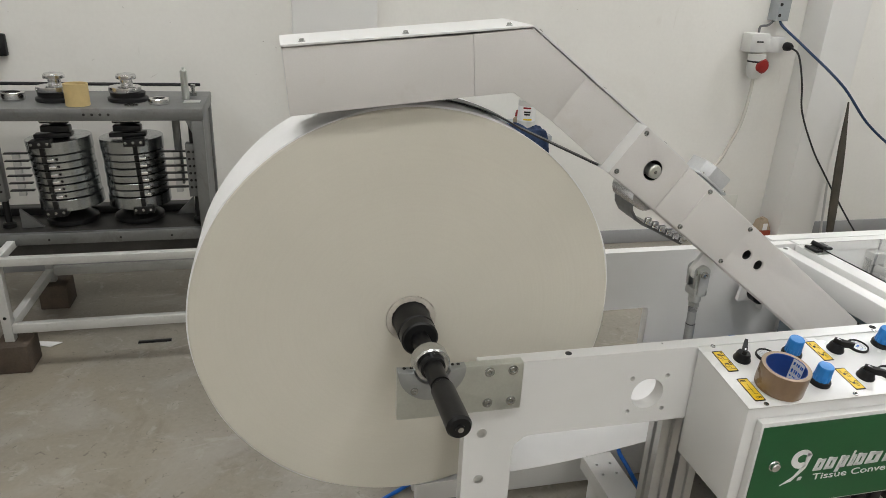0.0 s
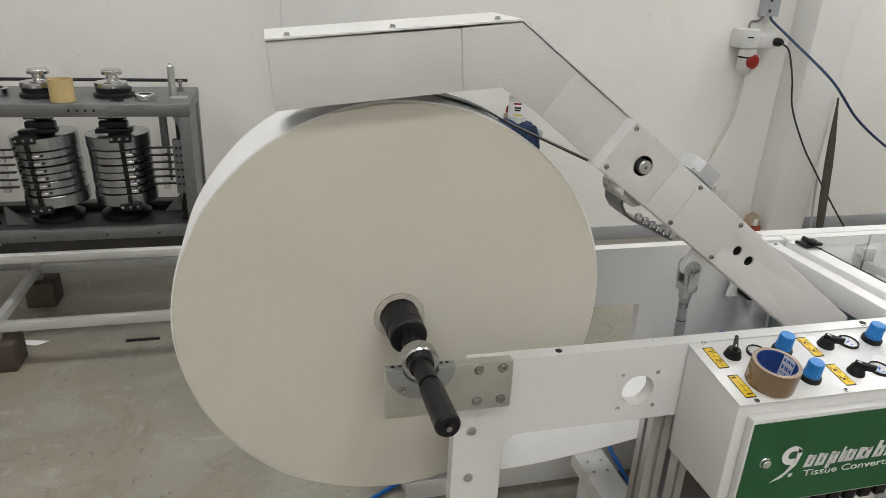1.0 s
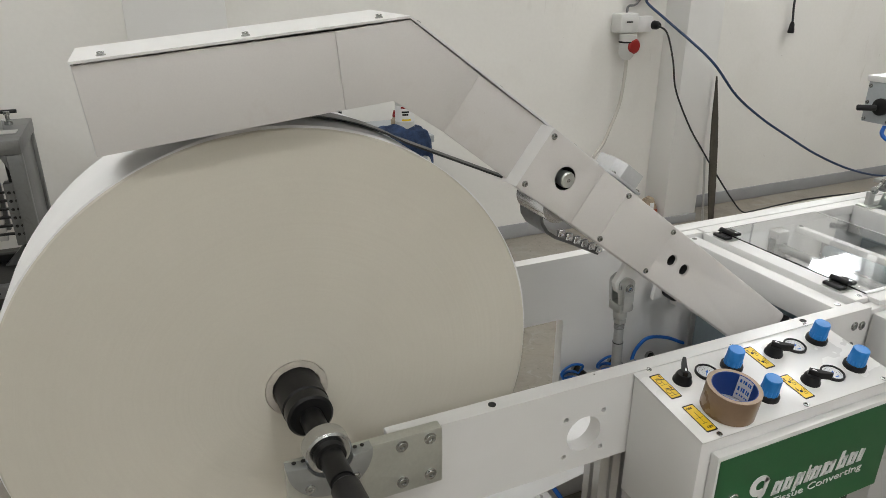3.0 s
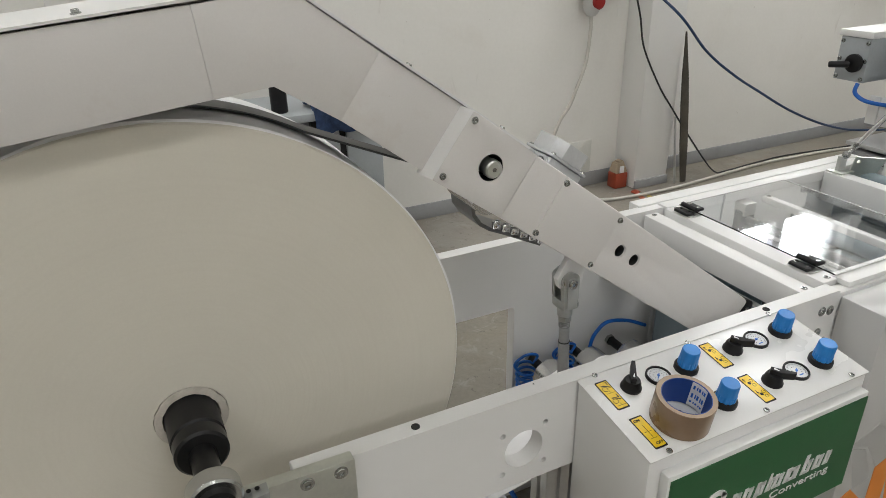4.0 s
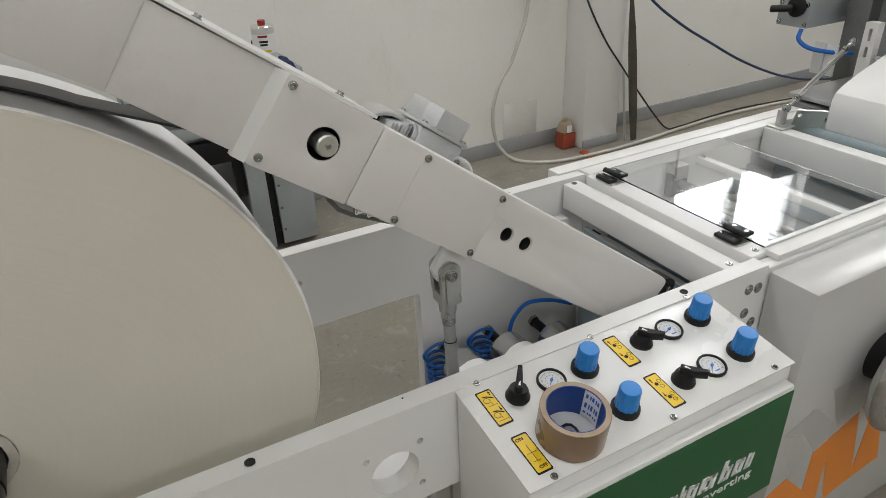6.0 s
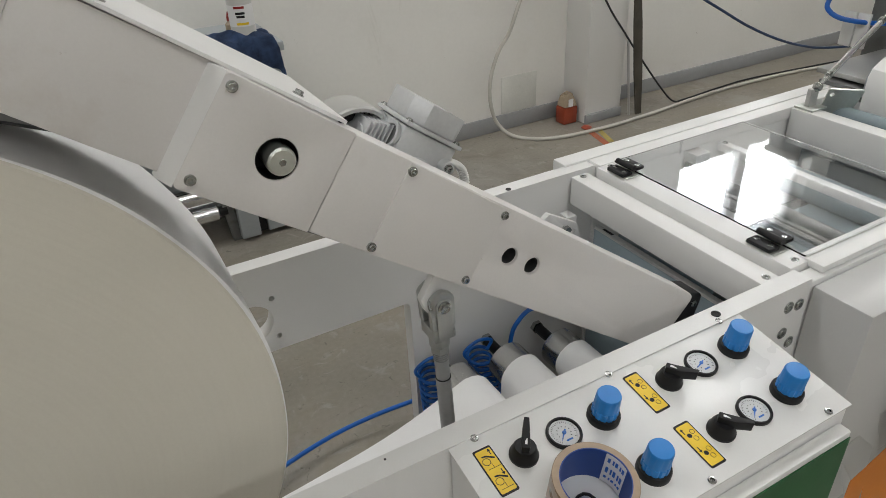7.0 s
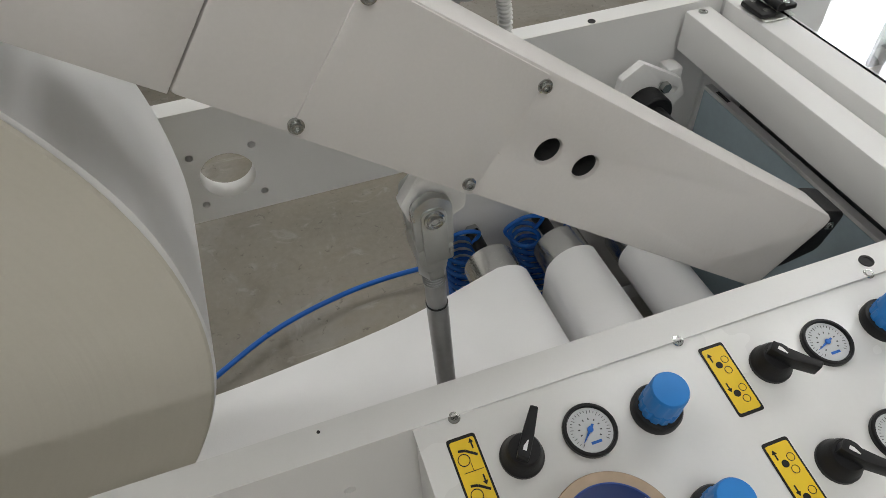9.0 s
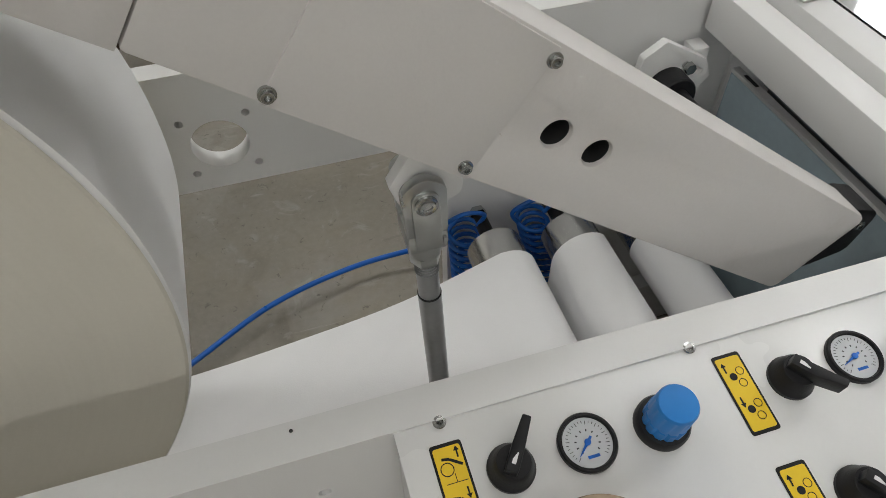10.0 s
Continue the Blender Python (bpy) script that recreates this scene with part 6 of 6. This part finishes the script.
            hump = 0.022 * math.sin(math.pi * min(1, max(0, v))) * (0.6 + 0.6 * math.sin(math.pi * u))
            z = 0.697 + max(0, hump + 0.018 * n1)
            over = max(0, 1.70 - y) + max(0, x - 0.300)
            z -= 2.2 * over
            x = min(x, 0.318 + 0.02 * n1)
            y = max(y, 1.685 + 0.012 * n1)
            row.append(own.verts.new((x, y, z)))
        grid.append(row)
    for i in range(nx):
        for j in range(ny):
            own.faces.new((grid[i][j], grid[i + 1][j], grid[i + 1][j + 1], grid[i][j + 1]))
    bmesh.ops.solidify(own, geom=own.faces[:], thickness=0.004)
    bmesh.ops.recalc_face_normals(own, faces=own.faces[:])
    part("fabric", own, CLOTH, cl)


shifted((0.022, 0.015, 0.0), grey_machine)


# ---- things on and at the wall ----
def wall_things():
    Y = YB
    p = thing("power_socket", "grey industrial wall socket with a red plug", "socket", (1.57, Y - 0.05, 1.0))
    part("housing", box((1.488, Y - 0.085, 1.012), (1.598, Y - 0.001, 1.106), 0.012), SOCKET, p)
    part("cap", box((1.52, Y - 0.09, 1.062), (1.555, Y - 0.0855, 1.069), 0.001), BLACKSTEEL, p)
    part("plug_body", lathe([(0.02, 0), (0.03, 0.012), (0.04, 0.03), (0.042, 0.12)], (1.545, Y - 0.075, 0.888), "z", 28), SOCKET, p)
    part("plug_ring", lathe([(0.042, 0), (0.0435, 0.002), (0.0435, 0.006), (0.042, 0.008)], (1.545, Y - 0.075, 0.968), "z", 28), BLACKSTEEL, p)
    part("red_flap", lathe([(0.03, 0.0), (0.036, -0.006), (0.036, -0.022), (0.028, -0.03), (0, -0.032)], (1.558, Y - 0.09, 0.953), "y", 24), RED, p, "red plug flap")
    j = thing("outlet_box", "small white outlet box with a black plug", "outlet", (1.69, Y - 0.03, 1.02))
    part("box", box((1.606, Y - 0.055, 1.012), (1.706, Y - 0.001, 1.088), 0.006), WHITE, j)
    part("plug", lathe([(0.02, 0), (0.022, -0.006), (0.02, -0.03), (0.012, -0.045)], (1.715, Y - 0.05, 1.045), "y", 20), BLACK, j)
    t = thing("connector_strip", "grey perforated connector housing on the wall", "electrical box", (1.68, Y - 0.04, 1.3))
    part("housing", box((1.612, Y - 0.07, 1.165), (1.682, Y - 0.001, 1.50), 0.004), GREYPAINT, t)
    for k in range(6):
        part("hole", lathe([(0.008, 0), (0.008, -0.0015), (0, -0.0015)], (1.627, Y - 0.07, 1.19 + 0.05 * k), "y", 12), DARK, t)
    part("link_cable", tube([(1.56, Y - 0.03, 1.105), (1.565, Y - 0.03, 1.135), (1.60, Y - 0.035, 1.142), (1.63, Y - 0.035, 1.167)], 0.006, 12), CABLEGREY, t)
    pb = thing("pendant_plug", "small black plug hanging from a cable on the wall", "plug", (2.71, Y - 0.03, 1.0))
    part("body", lathe([(0.017, 0), (0.018, 0.01), (0.012, 0.05), (0.008, 0.06)], (2.71, Y - 0.03, 0.972), "z", 18), BLACK, pb)
    part("cable", tube([(2.71, Y - 0.03, 1.03), (2.70, Y - 0.025, 1.2), (2.70, Y - 0.02, 1.8)], 0.006, 12), CABLEBLACK, pb)
    # cables
    solo("white_cable", tube([(1.546, Y - 0.075, 0.89), (1.552, Y - 0.07, 0.82), (1.536, Y - 0.07, 0.67), (1.489, Y - 0.07, 0.545), (1.455, Y - 0.07, 0.468), (1.40, Y - 0.07, 0.396), (1.36, Y - 0.07, 0.285), (1.36, Y - 0.07, 0.166), (1.40, Y - 0.075, 0.06), (1.46, 2.007, 0.009),
                              (1.60, 1.90, 0.009), (1.88, 1.87, 0.009), (2.15, 1.88, 0.009), (2.45, 1.91, 0.009), (2.8, 1.93, 0.009), (3.3, 1.90, 0.009), (3.8, 1.80, 0.009)], 0.0085, 14), CABLEWHITE, "pale grey power cable hanging down and crossing the floor", "cable")
    solo("black_cable", tube([(1.715, Y - 0.093, 1.043), (1.722, Y - 0.15, 1.01), (1.742, 1.96, 0.886), (1.785, 1.96, 0.737), (1.90, 1.955, 0.547), (2.007, 1.955, 0.416), (2.12, 1.95, 0.28), (2.26, 1.93, 0.11), (2.36, 1.93, 0.02), (2.46, 1.94, 0.007),
                              (2.75, 1.965, 0.007), (3.05, 1.965, 0.007), (3.8, 1.87, 0.007)], 0.0045, 14), CABLEBLACK, "thin black cable running down the wall and along the floor", "cable")
    solo("blue_cable", tube([(1.65, Y - 0.05, 1.168), (1.66, Y - 0.07, 1.14), (1.715, 1.98, 1.06), (1.83, 1.80, 0.90), (2.03, 1.8, 0.72), (2.24, 1.8, 0.585), (2.45, 1.8, 0.475), (2.68, 1.8, 0.36), (2.93, 1.8, 0.258), (3.15, 1.8, 0.19), (3.35, 1.8, 0.15), (3.7, 1.75, 0.12)], 0.0062, 14), CABLEBLUE, "dark blue cable sagging across in front of the wall", "cable")
    solo("wall_patch", box((1.462, Y - 0.003, 0.076), (1.662, Y, 0.252), 0.001), material("patched_plaster", (0.70, 0.70, 0.65), 0.7, vary=0.08, scale=7, bump=0.05, spots=0.2, spot_color=(0.5, 0.45, 0.38)), "slightly darker square repair patch on the wall", "wall patch", "structure")
    # leaning strips
    st = bmesh.new()
    rows = []
    for f, w in ((0, 0.034), (0.25, 0.05), (0.55, 0.05), (0.72, 0.04), (0.93, 0.012), (1.0, 0.004)):
        c = Vector((2.132, 1.935, 0.0)).lerp(Vector((2.058, YB - 0.177, 0.79)), f)
        rows.append([st.verts.new(c + Vector((dx, dy, 0))) for dx, dy in ((-w / 2, -0.004), (w / 2, -0.004), (w / 2, 0.004), (-w / 2, 0.004))])
    for a, b in zip(rows, rows[1:]):
        for k in range(4):
            st.faces.new((a[k], a[(k + 1) % 4], b[(k + 1) % 4], b[k]))
    st.faces.new(rows[0][::-1])
    st.faces.new(rows[-1])
    bmesh.ops.recalc_face_normals(st, faces=st.faces[:])
    solo("pointed_metal_strip", st, RUSTY, "dark pointed steel strip leaning at the pillar", "metal strip")
    solo("thin_rod", rod((2.082, 1.945, 0.0), (2.062, YB - 0.172, 0.36), 0.006, 14), PROFILE, "thin pale metal rod leaning at the pillar", "rod")
    # oil jug
    jg = thing("oil_jug", "red plastic oil jug with a pale label beside the pillar", "jug", (1.77, 2.05, 0))
    part("body", box((1.735, 2.015, 0.0005), (1.815, 2.085, 0.085), 0.008), BRICKRED, jg)
    sh = bmesh.new()
    vs = [sh.verts.new(q) for q in ((1.737, 2.017, 0.0855), (1.813, 2.017, 0.0855), (1.813, 2.083, 0.0855), (1.737, 2.083, 0.0855), (1.748, 2.03, 0.135), (1.79, 2.03, 0.15), (1.79, 2.075, 0.15), (1.748, 2.075, 0.135))]
    for f in ((0, 3, 2, 1), (4, 5, 6, 7), (0, 1, 5, 4), (1, 2, 6, 5), (2, 3, 7, 6), (3, 0, 4, 7)):
        sh.faces.new([vs[i] for i in f])
    bmesh.ops.bevel(sh, geom=sh.edges[:], offset=0.004, segments=2, affect="EDGES")
    part("shoulder", sh, LABEL, jg, "tan shoulder of the jug")
    part("cap", lathe([(0.010, 0), (0.011, 0.002), (0.011, 0.008), (0, 0.009)], (1.765, 2.05, 0.142), "z", 20), LABEL, jg)
    part("label", box((1.757, 2.0135, 0.088), (1.783, 2.0165, 0.125)), SIGNWHITE, jg)
    # floor marks
    solo("floor_tape", plate([(1.775, 1.90), (1.805, 1.90), (1.75, 1.63), (1.715, 1.63)], 0.0005, 0.0015, axis="z"), material("worn_red_tape", (0.42, 0.12, 0.06), 0.7, vary=0.2, scale=20, spots=0.5, spot_color=(0.3, 0.25, 0.2)), "worn red marking tape on the floor", "floor tape", "structure")
    solo("floor_tape", plate([(1.815, 1.86), (1.845, 1.87), (1.80, 1.73), (1.775, 1.74)], 0.0005, 0.0012, axis="z"), material("worn_yellow_tape", (0.42, 0.34, 0.10), 0.7, vary=0.2, scale=20, spots=0.6, spot_color=(0.3, 0.25, 0.2)), "worn yellow marking tape on the floor", "floor tape", "structure")
    rag = lathe([(0.02, 0), (0.026, 0.006), (0.012, 0.014), (0, 0.015)], (1.80, 1.925, 0.0005), "z", 14)
    for v in rag.verts:
        v.co.x += 0.012 * noise.noise(v.co * 60)
        v.co.y += 0.012 * noise.noise(v.co * 50)
    solo("red_rag", rag, BRICKRED, "small crumpled red rag on the floor", "rag")
    # dark clip at the wall edge
    cp = thing("wall_hook", "black tool hanging on the wall", "hook", (-1.84, Y - 0.02, 0.98))
    part("body", box((-1.865, Y - 0.03, 0.935), (-1.812, Y - 0.001, 1.02), 0.006), BLACK, cp)


wall_things()


def motions():
    """Nothing but the camera moves."""
    return None


motions()
